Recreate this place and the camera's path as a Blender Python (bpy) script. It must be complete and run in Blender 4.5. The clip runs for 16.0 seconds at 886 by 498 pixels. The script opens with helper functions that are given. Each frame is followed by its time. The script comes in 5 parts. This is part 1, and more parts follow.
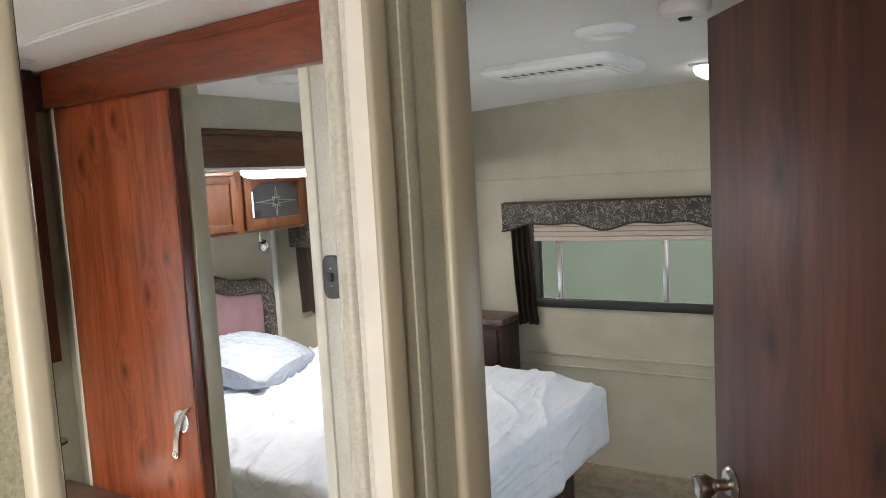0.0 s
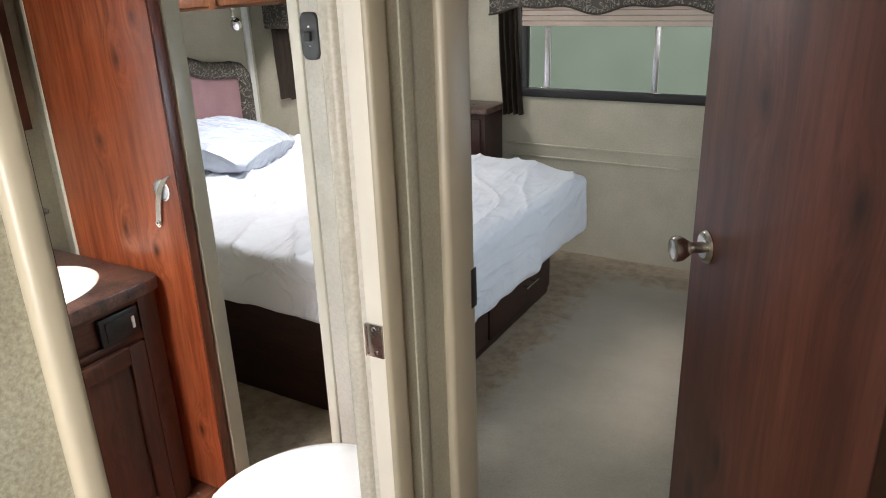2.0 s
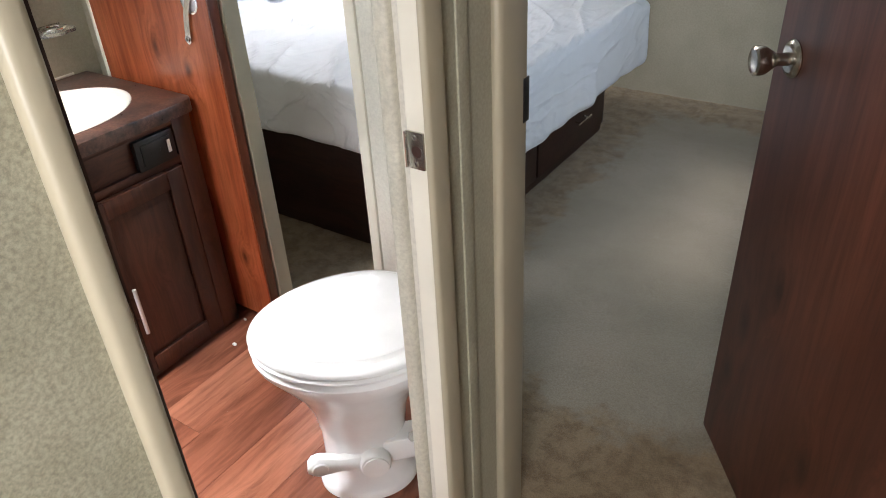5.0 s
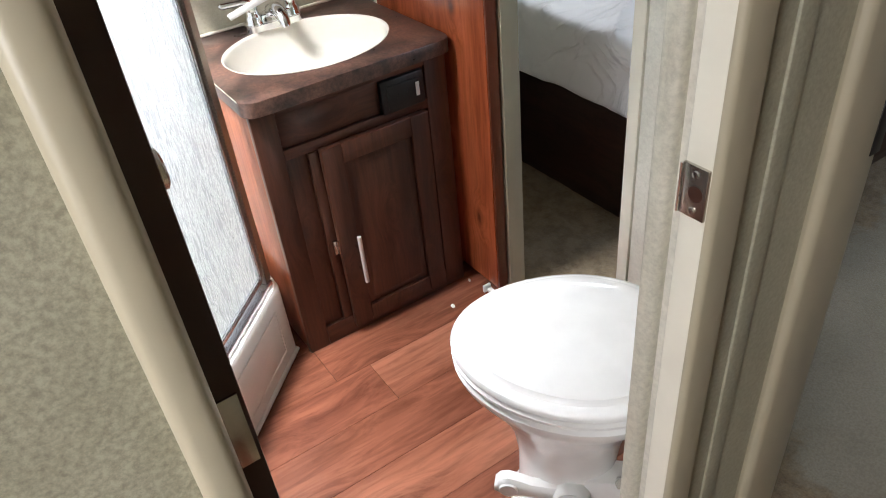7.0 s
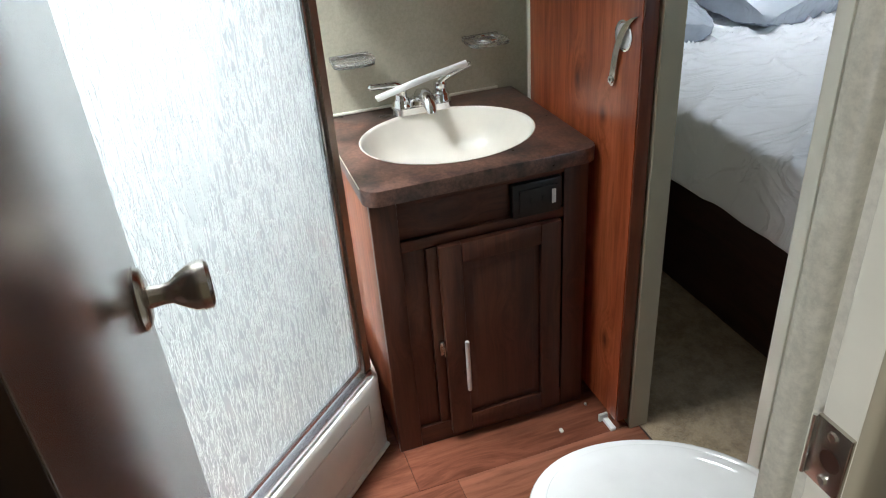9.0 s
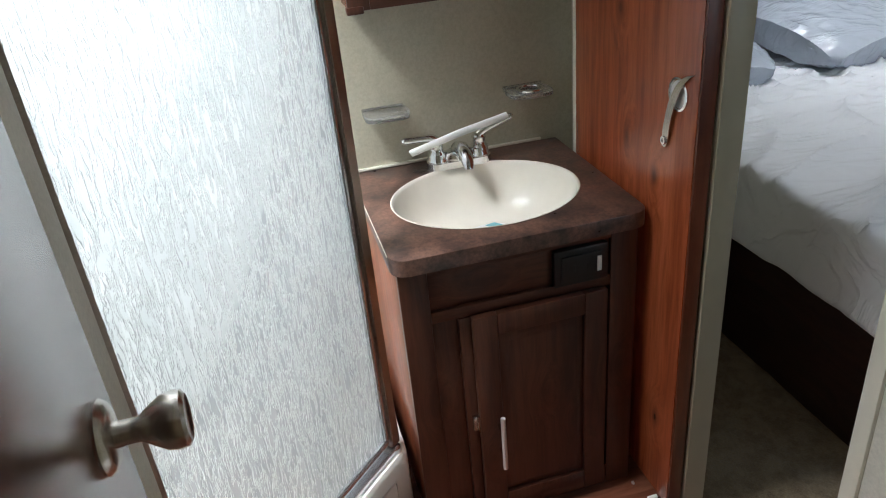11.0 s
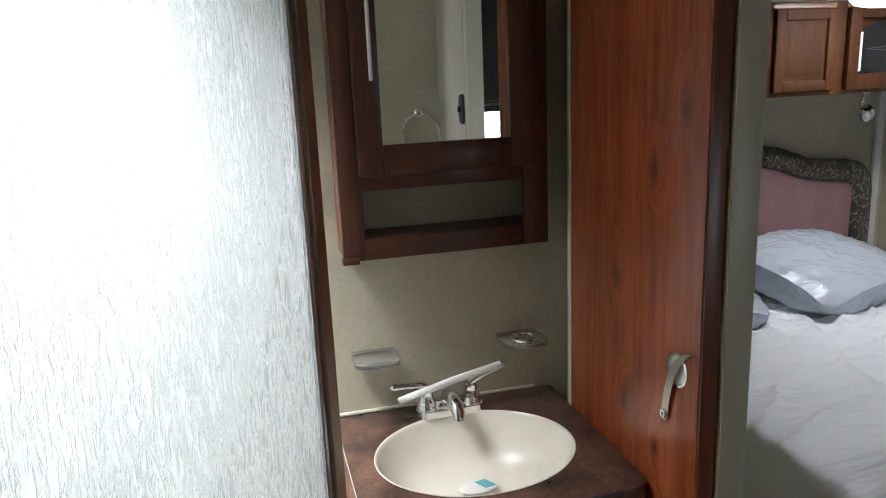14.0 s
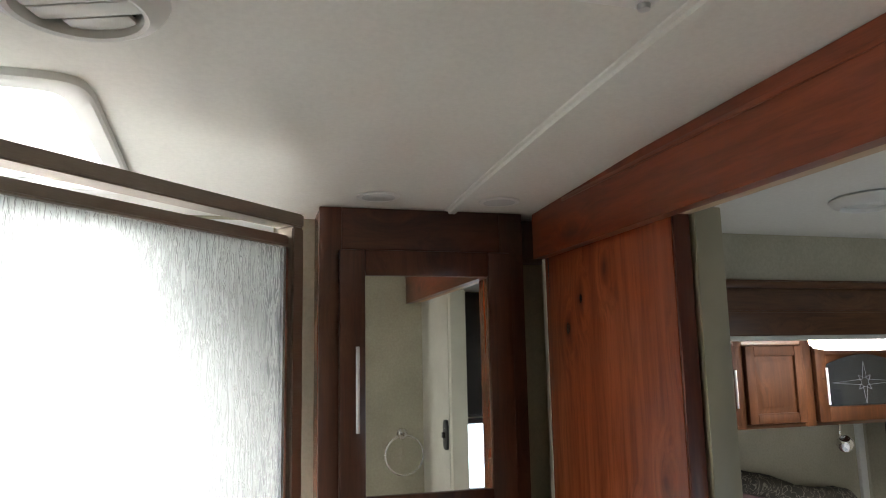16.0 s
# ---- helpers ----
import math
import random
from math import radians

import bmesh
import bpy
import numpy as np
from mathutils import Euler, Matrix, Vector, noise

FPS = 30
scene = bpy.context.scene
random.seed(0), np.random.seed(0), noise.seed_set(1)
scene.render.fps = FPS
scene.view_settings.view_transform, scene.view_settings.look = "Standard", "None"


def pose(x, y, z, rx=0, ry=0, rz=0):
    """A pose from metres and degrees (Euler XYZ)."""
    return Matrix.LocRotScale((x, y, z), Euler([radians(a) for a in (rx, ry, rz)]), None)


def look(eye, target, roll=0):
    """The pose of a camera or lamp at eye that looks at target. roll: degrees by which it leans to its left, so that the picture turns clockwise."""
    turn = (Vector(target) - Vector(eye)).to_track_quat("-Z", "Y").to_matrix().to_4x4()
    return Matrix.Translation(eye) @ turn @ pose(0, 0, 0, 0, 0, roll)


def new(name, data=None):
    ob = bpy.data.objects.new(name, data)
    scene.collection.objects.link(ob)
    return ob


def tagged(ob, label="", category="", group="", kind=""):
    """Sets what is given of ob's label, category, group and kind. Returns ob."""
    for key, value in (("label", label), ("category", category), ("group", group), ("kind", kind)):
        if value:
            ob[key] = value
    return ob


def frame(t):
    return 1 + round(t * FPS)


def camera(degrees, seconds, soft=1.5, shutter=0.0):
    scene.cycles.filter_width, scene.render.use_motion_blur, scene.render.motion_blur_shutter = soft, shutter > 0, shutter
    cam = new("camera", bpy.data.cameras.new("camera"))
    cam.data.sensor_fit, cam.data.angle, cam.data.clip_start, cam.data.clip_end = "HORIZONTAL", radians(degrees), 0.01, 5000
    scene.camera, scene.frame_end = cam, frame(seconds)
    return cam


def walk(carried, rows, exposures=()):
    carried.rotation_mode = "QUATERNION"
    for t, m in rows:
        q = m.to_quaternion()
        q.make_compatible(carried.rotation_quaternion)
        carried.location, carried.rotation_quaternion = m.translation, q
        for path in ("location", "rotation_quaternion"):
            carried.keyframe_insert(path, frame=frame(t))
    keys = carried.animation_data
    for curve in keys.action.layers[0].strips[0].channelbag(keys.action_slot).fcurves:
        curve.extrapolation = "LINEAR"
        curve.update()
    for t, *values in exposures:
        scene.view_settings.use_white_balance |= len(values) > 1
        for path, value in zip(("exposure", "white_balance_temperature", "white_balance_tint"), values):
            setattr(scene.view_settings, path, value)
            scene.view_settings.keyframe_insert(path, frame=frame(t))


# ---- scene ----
cam = camera(62.4, 16.0, soft=1.0)
METRES, EYE, TILT, LEAN, TURN = 1.23, 1.605, 0.0, 0.0, 31.6
ROWS = [
    (0.0, 0.0, 0.0, 0.0, -0.31, -5.51, 3.21),
    (0.5, -0.0025, 0.0077, -0.0157, 0.23, -7.65, 2.23),
    (1.0, -0.004, 0.0205, -0.0394, -0.09, -11.7, 1.99),
    (1.5, -0.0035, 0.019, -0.0592, -1.25, -16.8, 1.97),
    (2.0, -0.0086, 0.0126, -0.0732, -1.54, -20.76, 1.96),
    (2.5, -0.0057, 0.0094, -0.0931, -2.22, -23.48, 2.29),
    (3.0, -0.006, 0.0154, -0.1158, -2.71, -26.83, 2.59),
    (5.5, -0.0165, 0.1207, -0.1611, 5.82, -33.96, 2.39),
    (6.0, -0.0173, 0.2016, -0.1733, 11.52, -35.64, 2.46),
    (6.5, -0.0249, 0.2736, -0.1794, 18.39, -36.52, 3.77),
    (7.0, -0.0421, 0.3169, -0.181, 24.12, -36.65, 5.0),
    (7.5, -0.0449, 0.3654, -0.1857, 28.9, -36.1, 5.43),
    (8.0, -0.0485, 0.4079, -0.1827, 32.0, -34.39, 5.69),
    (8.5, -0.0512, 0.4418, -0.1775, 34.91, -32.49, 4.63),
    (9.0, -0.0497, 0.4715, -0.1784, 39.33, -30.35, 3.89),
    (11.5, -0.134, 0.6026, -0.1521, 43.42, -28.03, 4.87),
    (12.0, -0.1554, 0.6238, -0.1413, 43.96, -26.69, 4.18),
    (12.5, -0.1685, 0.6424, -0.1319, 44.76, -23.72, 3.67),
    (13.0, -0.1758, 0.6385, -0.1193, 44.71, -20.2, 3.13),
    (13.5, -0.1639, 0.6368, -0.0981, 43.65, -16.76, 2.67),
    (14.0, -0.1579, 0.6432, -0.0779, 43.39, -13.36, 2.44),
    (14.5, -0.1611, 0.645, -0.0497, 43.26, -8.96, 1.76),
    (15.0, -0.1564, 0.6437, -0.0251, 42.77, -4.26, 1.33),
    (15.5, -0.1451, 0.6349, 0.0038, 42.38, 1.65, 1.6),
    (16.0, -0.1343, 0.6205, 0.0304, 42.24, 8.73, 1.15),
]
EXPOSURES = [(0.0, 0.72, 6900, 15), (3.0, 0.77, 6700, 16), (5.5, 0.6, 6600, 15), (7.0, 0.4, 6550, 14), (8.0, 0.1, 6450, 10), (9.0, -0.12, 6350, 9), (12.5, -0.55, 6550, 12), (14.0, -0.55, 6650, 12), (15.0, -0.45, 6800, 13), (16.0, -0.10, 7000, 13)]
walk(cam, [(t, pose(0, 0, EYE, TILT, LEAN, TURN) @ pose(METRES * x, METRES * y, METRES * z, 90 + pitch, roll, yaw)) for t, x, y, z, yaw, pitch, roll in ROWS], EXPOSURES)

# ---- world and lights ----
world = bpy.data.worlds.new("sky")
scene.world = world
world.use_nodes = True
wn = world.node_tree.nodes
wl = world.node_tree.links
skytex = wn.new("ShaderNodeTexSky")
skytex.sky_type = "NISHITA"
skytex.sun_disc = False
skytex.sun_elevation, skytex.sun_rotation = radians(48), radians(100)
wl.new(skytex.outputs[0], wn["Background"].inputs[0])
wn["Background"].inputs[1].default_value = 0.1

sun = bpy.data.lights.new("sun", "SUN")
sun.energy, sun.angle, sun.color = 1.0, radians(12), (1.0, 0.95, 0.88)
new("sun", sun).matrix_world = look((6, -2, 8), (0, 0, 0))


def window_light(name, eye, target, w, h, power, color):
    lamp = bpy.data.lights.new(name, "AREA")
    lamp.shape, lamp.size, lamp.size_y, lamp.energy, lamp.color = "RECTANGLE", w, h, power, color
    ob = new(name, lamp)
    ob.matrix_world = look(eye, target)
    return ob


SKYLAMP = window_light("skylight_daylight", (-1.72, 0.14, 2.06), (-1.72, 0.14, 0), 0.42, 0.42, 27, (0.93, 0.97, 1.0))
SKYLAMP.data.spread = radians(92)
window_light("bedroom_window_daylight", (0.27, 2.25, 1.14), (-2.0, 2.25, 1.0), 0.95, 0.36, 7, (0.64, 0.83, 1.0))
window_light("living_window_daylight", (0.27, -1.5, 1.25), (-2.0, -1.4, 1.0), 1.7, 0.8, 74, (0.94, 0.97, 1.0))

# ---- materials ----


def nodes_of(name, rough=0.5, metal=0.0):
    m = bpy.data.materials.new(name)
    m.use_nodes = True
    nt = m.node_tree
    b = nt.nodes["Principled BSDF"]
    b.inputs["Roughness"].default_value, b.inputs["Metallic"].default_value = rough, metal
    return m, nt, b


def coords(nt, scale=(1, 1, 1), turn=(0, 0, 0)):
    tc = nt.nodes.new("ShaderNodeTexCoord")
    mp = nt.nodes.new("ShaderNodeMapping")
    mp.inputs["Scale"].default_value = scale
    mp.inputs["Rotation"].default_value = turn
    nt.links.new(tc.outputs["Object"], mp.inputs["Vector"])
    return mp.outputs[0]


def noise_of(nt, vec, scale, detail=4, rough=0.55, distort=0.0):
    n = nt.nodes.new("ShaderNodeTexNoise")
    n.inputs["Scale"].default_value, n.inputs["Detail"].default_value = scale, detail
    n.inputs["Roughness"].default_value, n.inputs["Distortion"].default_value = rough, distort
    nt.links.new(vec, n.inputs["Vector"])
    return n.outputs["Fac"]


def ramp_of(nt, fac, stops):
    r = nt.nodes.new("ShaderNodeValToRGB")
    while len(r.color_ramp.elements) < len(stops):
        r.color_ramp.elements.new(0.5)
    for e, (p, c) in zip(r.color_ramp.elements, stops):
        e.position, e.color = p, (*c, 1)
    nt.links.new(fac, r.inputs[0])
    return r.outputs[0]


def mixed(nt, a, b, fac, mode="MIX"):
    m = nt.nodes.new("ShaderNodeMix")
    m.data_type, m.blend_type = "RGBA", mode
    for sock, v in ((m.inputs[6], a), (m.inputs[7], b)):
        if isinstance(v, tuple):
            sock.default_value = (*v, 1)
        else:
            nt.links.new(v, sock)
    if isinstance(fac, float):
        m.inputs[0].default_value = fac
    else:
        nt.links.new(fac, m.inputs[0])
    return m.outputs[2]


def bump_of(nt, b, height, strength, distance=0.002):
    n = nt.nodes.new("ShaderNodeBump")
    n.inputs["Strength"].default_value, n.inputs["Distance"].default_value = strength, distance
    nt.links.new(height, n.inputs["Height"])
    nt.links.new(n.outputs[0], b.inputs["Normal"])


def mottled(name, ca, cb, s1=6.0, s2=90.0, rough=0.6, bump=0.15, metal=0.0, speck=0.35, dist=0.001):
    """Two colours in large soft clouds, with a fine grain over them."""
    m, nt, b = nodes_of(name, rough, metal)
    v = coords(nt)
    big = noise_of(nt, v, s1, 3)
    fine = noise_of(nt, v, s2, 4, 0.7)
    c = ramp_of(nt, big, [(0.32, ca), (0.68, cb)])
    g = ramp_of(nt, fine, [(0.35, (1 - speck,) * 3), (0.62, (1, 1, 1))])
    nt.links.new(mixed(nt, c, g, 1.0, "MULTIPLY"), b.inputs["Base Color"])
    rr = nt.nodes.new("ShaderNodeMapRange")
    rr.inputs[3].default_value, rr.inputs[4].default_value = max(rough - 0.08, 0.03), min(rough + 0.1, 1)
    nt.links.new(big, rr.inputs[0])
    nt.links.new(rr.outputs[0], b.inputs["Roughness"])
    bump_of(nt, b, fine, bump, dist)
    return m


def wood(name, dark, mid, light, axis="z", rough=0.3, knots=0.6, size=1.0, bump=0.06, coat=0.0, per_piece=0.0, knot_scale=4.4, gloss=0.30):
    """Straight-grained timber or a printed wood film, its grain along one axis."""
    m, nt, b = nodes_of(name, rough)
    k = {"x": (0.10, 1, 1), "y": (1, 0.10, 1), "z": (1, 1, 0.07)}[axis]
    tc = nt.nodes.new("ShaderNodeTexCoord")
    mp = nt.nodes.new("ShaderNodeMapping")
    mp.inputs["Scale"].default_value = k
    src = tc.outputs["Object"]
    if per_piece:
        oi = nt.nodes.new("ShaderNodeObjectInfo")
        vm = nt.nodes.new("ShaderNodeVectorMath")
        vm.operation = "MULTIPLY_ADD"
        nt.links.new(oi.outputs["Random"], vm.inputs[0])
        vm.inputs[1].default_value = (17.0, 11.0, 5.0)
        nt.links.new(src, vm.inputs[2])
        src = vm.outputs[0]
    ad = None
    if knots:
        flat = nt.nodes.new("ShaderNodeCombineXYZ")
        for q, way in enumerate({"x": ((0, 1, 1), (0.55, 0, 0)), "y": ((1, 0, 1), (0, 0.55, 0)), "z": ((1, 1, 0), (0, 0, 0.55))}[axis]):
            dot = nt.nodes.new("ShaderNodeVectorMath")
            dot.operation = "DOT_PRODUCT"
            dot.inputs[1].default_value = way
            nt.links.new(src, dot.inputs[0])
            nt.links.new(dot.outputs["Value"], flat.inputs[q])
        vo = nt.nodes.new("ShaderNodeTexVoronoi")
        vo.voronoi_dimensions = "2D"
        vo.inputs["Scale"].default_value = knot_scale * size
        nt.links.new(flat.outputs[0], vo.inputs["Vector"])
        wob = noise_of(nt, flat.outputs[0], 40, 2)
        ad = nt.nodes.new("ShaderNodeMath")
        ad.operation = "MULTIPLY_ADD"
        ad.inputs[1].default_value = 0.06
        nt.links.new(wob, ad.inputs[0])
        nt.links.new(vo.outputs["Distance"], ad.inputs[2])
        # the grain swerves round each knot
        bend = nt.nodes.new("ShaderNodeMapRange")
        bend.interpolation_type = "SMOOTHSTEP"
        bend.inputs[1].default_value, bend.inputs[2].default_value = 0.0, 0.34
        bend.inputs[3].default_value, bend.inputs[4].default_value = 0.034, 0.0
        nt.links.new(vo.outputs["Distance"], bend.inputs[0])
        shift = nt.nodes.new("ShaderNodeVectorMath")
        nt.links.new(src, shift.inputs[0])
        nt.links.new(bend.outputs[0], shift.inputs[1])
        src = shift.outputs[0]
    nt.links.new(src, mp.inputs["Vector"])
    v = mp.outputs[0]
    broad = noise_of(nt, v, 9 * size, 3, 0.5, 0.6)
    grain = noise_of(nt, v, 70 * size, 5, 0.65, 0.5)
    line = noise_of(nt, v, 26 * size, 3, 0.5, 0.3)
    c = ramp_of(nt, broad, [(0.30, dark), (0.50, mid), (0.72, light)])
    g = ramp_of(nt, grain, [(0.34, (0.60, 0.56, 0.54)), (0.60, (1.10, 1.08, 1.06))])
    c = mixed(nt, c, g, 0.75, "MULTIPLY")
    c = mixed(nt, c, ramp_of(nt, line, [(0.40, (0.66, 0.62, 0.60)), (0.50, (1.05, 1.05, 1.05))]), 0.35, "MULTIPLY")
    if knots:
        kf = ramp_of(nt, ad.outputs[0], [(0.050, (min(1, knots),) * 3), (0.085, (0.55 * knots,) * 3), (0.150, (0, 0, 0))])
        c = mixed(nt, c, tuple(d * 0.30 for d in dark), kf)
    if per_piece:
        hv = nt.nodes.new("ShaderNodeMapRange")
        hv.inputs[3].default_value, hv.inputs[4].default_value = 1 - per_piece, 1 + per_piece
        nt.links.new(oi.outputs["Random"], hv.inputs[0])
        hs = nt.nodes.new("ShaderNodeHueSaturation")
        nt.links.new(hv.outputs[0], hs.inputs["Value"])
        nt.links.new(c, hs.inputs["Color"])
        c = hs.outputs[0]
    nt.links.new(c, b.inputs["Base Color"])
    b.inputs["Coat Weight"].default_value, b.inputs["Coat Roughness"].default_value = coat, gloss
    b.inputs["Coat IOR"].default_value = 1.5 + 0.7 * coat
    bump_of(nt, b, grain, bump, 0.001)
    if coat > 0.5:
        nt.links.new(b.inputs["Normal"].links[0].from_socket, b.inputs["Coat Normal"])
    return m


def plain(name, color, rough=0.4, metal=0.0, glow=0.0):
    m, nt, b = nodes_of(name, rough, metal)
    v = coords(nt)
    f = noise_of(nt, v, 14, 4)
    c = ramp_of(nt, f, [(0.3, tuple(0.93 * q for q in color)), (0.7, color)])
    nt.links.new(c, b.inputs["Base Color"])
    bump_of(nt, b, noise_of(nt, v, 160, 2), 0.03, 0.0005)
    if glow:
        b.inputs["Emission Color"].default_value, b.inputs["Emission Strength"].default_value = (0.90, 0.95, 1.0, 1), glow
    return m


def brushed(name, color, rough=0.28):
    m, nt, b = nodes_of(name, rough, 1.0)
    v = coords(nt, (1, 1, 12))
    f = noise_of(nt, v, 60, 3)
    nt.links.new(ramp_of(nt, f, [(0.3, tuple(0.88 * q for q in color)), (0.7, color)]), b.inputs["Base Color"])
    bump_of(nt, b, f, 0.04, 0.0004)
    return m


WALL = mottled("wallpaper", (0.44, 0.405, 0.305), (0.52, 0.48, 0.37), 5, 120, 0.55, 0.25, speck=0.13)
# The hall's dimness is put into the next two colours, darker than WALL.
HALLWALL_DIMMED = mottled("hall_wallpaper_dimmed", (0.325, 0.305, 0.215), (0.385, 0.365, 0.265), 14, 190, 0.6, 0.3, speck=0.38)
POSTWALL_DIMMED = mottled("post_wallpaper_dimmed", (0.36, 0.342, 0.25), (0.42, 0.40, 0.30), 9, 170, 0.55, 0.25, speck=0.18)
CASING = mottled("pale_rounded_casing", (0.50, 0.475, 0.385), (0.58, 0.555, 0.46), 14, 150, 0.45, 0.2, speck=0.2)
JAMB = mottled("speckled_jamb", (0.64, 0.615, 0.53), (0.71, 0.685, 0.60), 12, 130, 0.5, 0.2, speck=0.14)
# Cream darkened to carry the dim hall light in its colour.
TRIM_DIMMED = plain("cream_trim_dimmed", (0.425, 0.38, 0.275), 0.38)
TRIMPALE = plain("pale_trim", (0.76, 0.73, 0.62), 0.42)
CEIL = mottled("ceiling_vinyl", (0.76, 0.75, 0.70), (0.80, 0.79, 0.75), 3, 110, 0.6, 0.12, speck=0.06)
WHITE = plain("white_plastic", (0.82, 0.82, 0.80), 0.35)
SURROUND = plain("white_shower_panel", (0.86, 0.87, 0.87), 0.25)
PAN = plain("cream_shower_pan", (0.84, 0.83, 0.78), 0.28)
PORCELAIN = plain("white_porcelain", (0.87, 0.87, 0.86), 0.10)
BASIN = plain("ivory_basin", (0.80, 0.755, 0.665), 0.2)
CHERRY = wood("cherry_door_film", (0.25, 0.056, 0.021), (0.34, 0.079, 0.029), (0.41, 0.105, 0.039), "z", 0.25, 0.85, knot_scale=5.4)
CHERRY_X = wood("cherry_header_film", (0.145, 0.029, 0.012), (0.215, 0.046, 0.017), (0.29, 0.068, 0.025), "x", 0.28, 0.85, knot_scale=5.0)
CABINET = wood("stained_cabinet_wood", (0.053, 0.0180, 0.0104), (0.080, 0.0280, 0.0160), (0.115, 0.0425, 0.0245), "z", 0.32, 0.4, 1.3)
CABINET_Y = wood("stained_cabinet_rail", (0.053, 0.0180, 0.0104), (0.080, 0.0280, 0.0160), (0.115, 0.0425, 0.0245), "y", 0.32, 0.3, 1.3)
# Lit tone for the vanity side that faces the shower.
SIDEPANEL_LIT = wood("cherry_side_lit", (0.24, 0.065, 0.030), (0.32, 0.10, 0.045), (0.38, 0.13, 0.06), "z", 0.34, 0.3)
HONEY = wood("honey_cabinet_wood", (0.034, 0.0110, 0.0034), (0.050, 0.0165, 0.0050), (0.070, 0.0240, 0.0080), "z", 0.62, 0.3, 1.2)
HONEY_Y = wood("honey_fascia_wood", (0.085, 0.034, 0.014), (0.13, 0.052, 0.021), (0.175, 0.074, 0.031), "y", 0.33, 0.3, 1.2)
DOORDARK = wood("dark_walnut_door_film", (0.068, 0.023, 0.014), (0.118, 0.039, 0.0235), (0.175, 0.060, 0.036), "z", 0.50, 0.9, 0.9, knot_scale=4.0)
DOORGLOSS = wood("glossy_walnut_door_film", (0.075, 0.028, 0.018), (0.115, 0.043, 0.027), (0.165, 0.063, 0.038), "z", 0.24, 0.9, 0.9, coat=1.0, knot_scale=4.0, gloss=0.27)
# The door's own cherry film with shade mixed into its colour.
CHERRYSHADE = wood("cherry_film_in_shade", (0.10, 0.022, 0.009), (0.15, 0.034, 0.013), (0.19, 0.045, 0.017), "z", 0.34, 0.0)
EDGE = plain("dark_edge_band", (0.035, 0.012, 0.007), 0.4)
BEDBASE = wood("bed_base_wood", (0.028, 0.012, 0.010), (0.042, 0.017, 0.013), (0.058, 0.024, 0.017), "x", 0.4, 0.2)
PLANK = wood("cherry_vinyl_plank", (0.115, 0.037, 0.022), (0.215, 0.075, 0.043), (0.31, 0.122, 0.073), "y", 0.26, 0.35, 0.8, 0.08, per_piece=0.14)
COUNTER = mottled("brown_laminate", (0.045, 0.030, 0.027), (0.22, 0.115, 0.083), 16, 110, 0.30, 0.05, speck=0.45)
STEEL = brushed("satin_nickel", (0.58, 0.55, 0.50), 0.24)
CHROME = brushed("chrome", (0.82, 0.82, 0.82), 0.16)
BRONZE = brushed("bronze_frame", (0.40, 0.345, 0.30), 0.42)
BRIGHTRIM = brushed("bright_aluminium", (0.62, 0.62, 0.64), 0.25)
BLACK = plain("black_plastic", (0.012, 0.012, 0.012), 0.35)
GREYPLATE = plain("charcoal_plastic", (0.045, 0.048, 0.050), 0.4)
CLEARP = plain("grey_clear_plastic", (0.80, 0.79, 0.76), 0.10)
for node in CLEARP.node_tree.nodes:
    if node.type == "BSDF_PRINCIPLED":
        node.inputs["Transmission Weight"].default_value, node.inputs["IOR"].default_value = 0.85, 1.35
for node in HONEY.node_tree.nodes:
    if node.type == "BSDF_PRINCIPLED":
        node.inputs["Specular IOR Level"].default_value = 0.15
MAUVE = mottled("mauve_fabric", (0.30, 0.17, 0.18), (0.36, 0.21, 0.215), 8, 300, 0.85, 0.3, speck=0.25)
CURTAIN = mottled("brown_curtain", (0.050, 0.034, 0.022), (0.075, 0.052, 0.036), 6, 260, 0.85, 0.3, speck=0.3)
SHADE = mottled("beige_pleated_shade", (0.50, 0.40, 0.32), (0.56, 0.46, 0.38), 6, 200, 0.8, 0.2, speck=0.12)
LAMPGLOW = plain("lit_diffuser", (0.9, 0.9, 0.88), 0.4, glow=54)
LAMPDIM = plain("dim_lit_diffuser", (0.9, 0.9, 0.88), 0.4, glow=3.5)
HANDLE = plain("bright_satin_bar", (0.80, 0.80, 0.80), 0.30, 0.45)
LENS = plain("frosted_lens", (0.62, 0.64, 0.64), 0.3)
LEAD = plain("dull_leading", (0.06, 0.06, 0.06), 0.6)
BLUESTICK = plain("teal_sticker", (0.10, 0.42, 0.48), 0.4)
BLACKROOM = plain("dark_cabinet_finish", (0.016, 0.010, 0.008), 0.4)
TAN = plain("pale_wood_track", (0.55, 0.40, 0.26), 0.5)


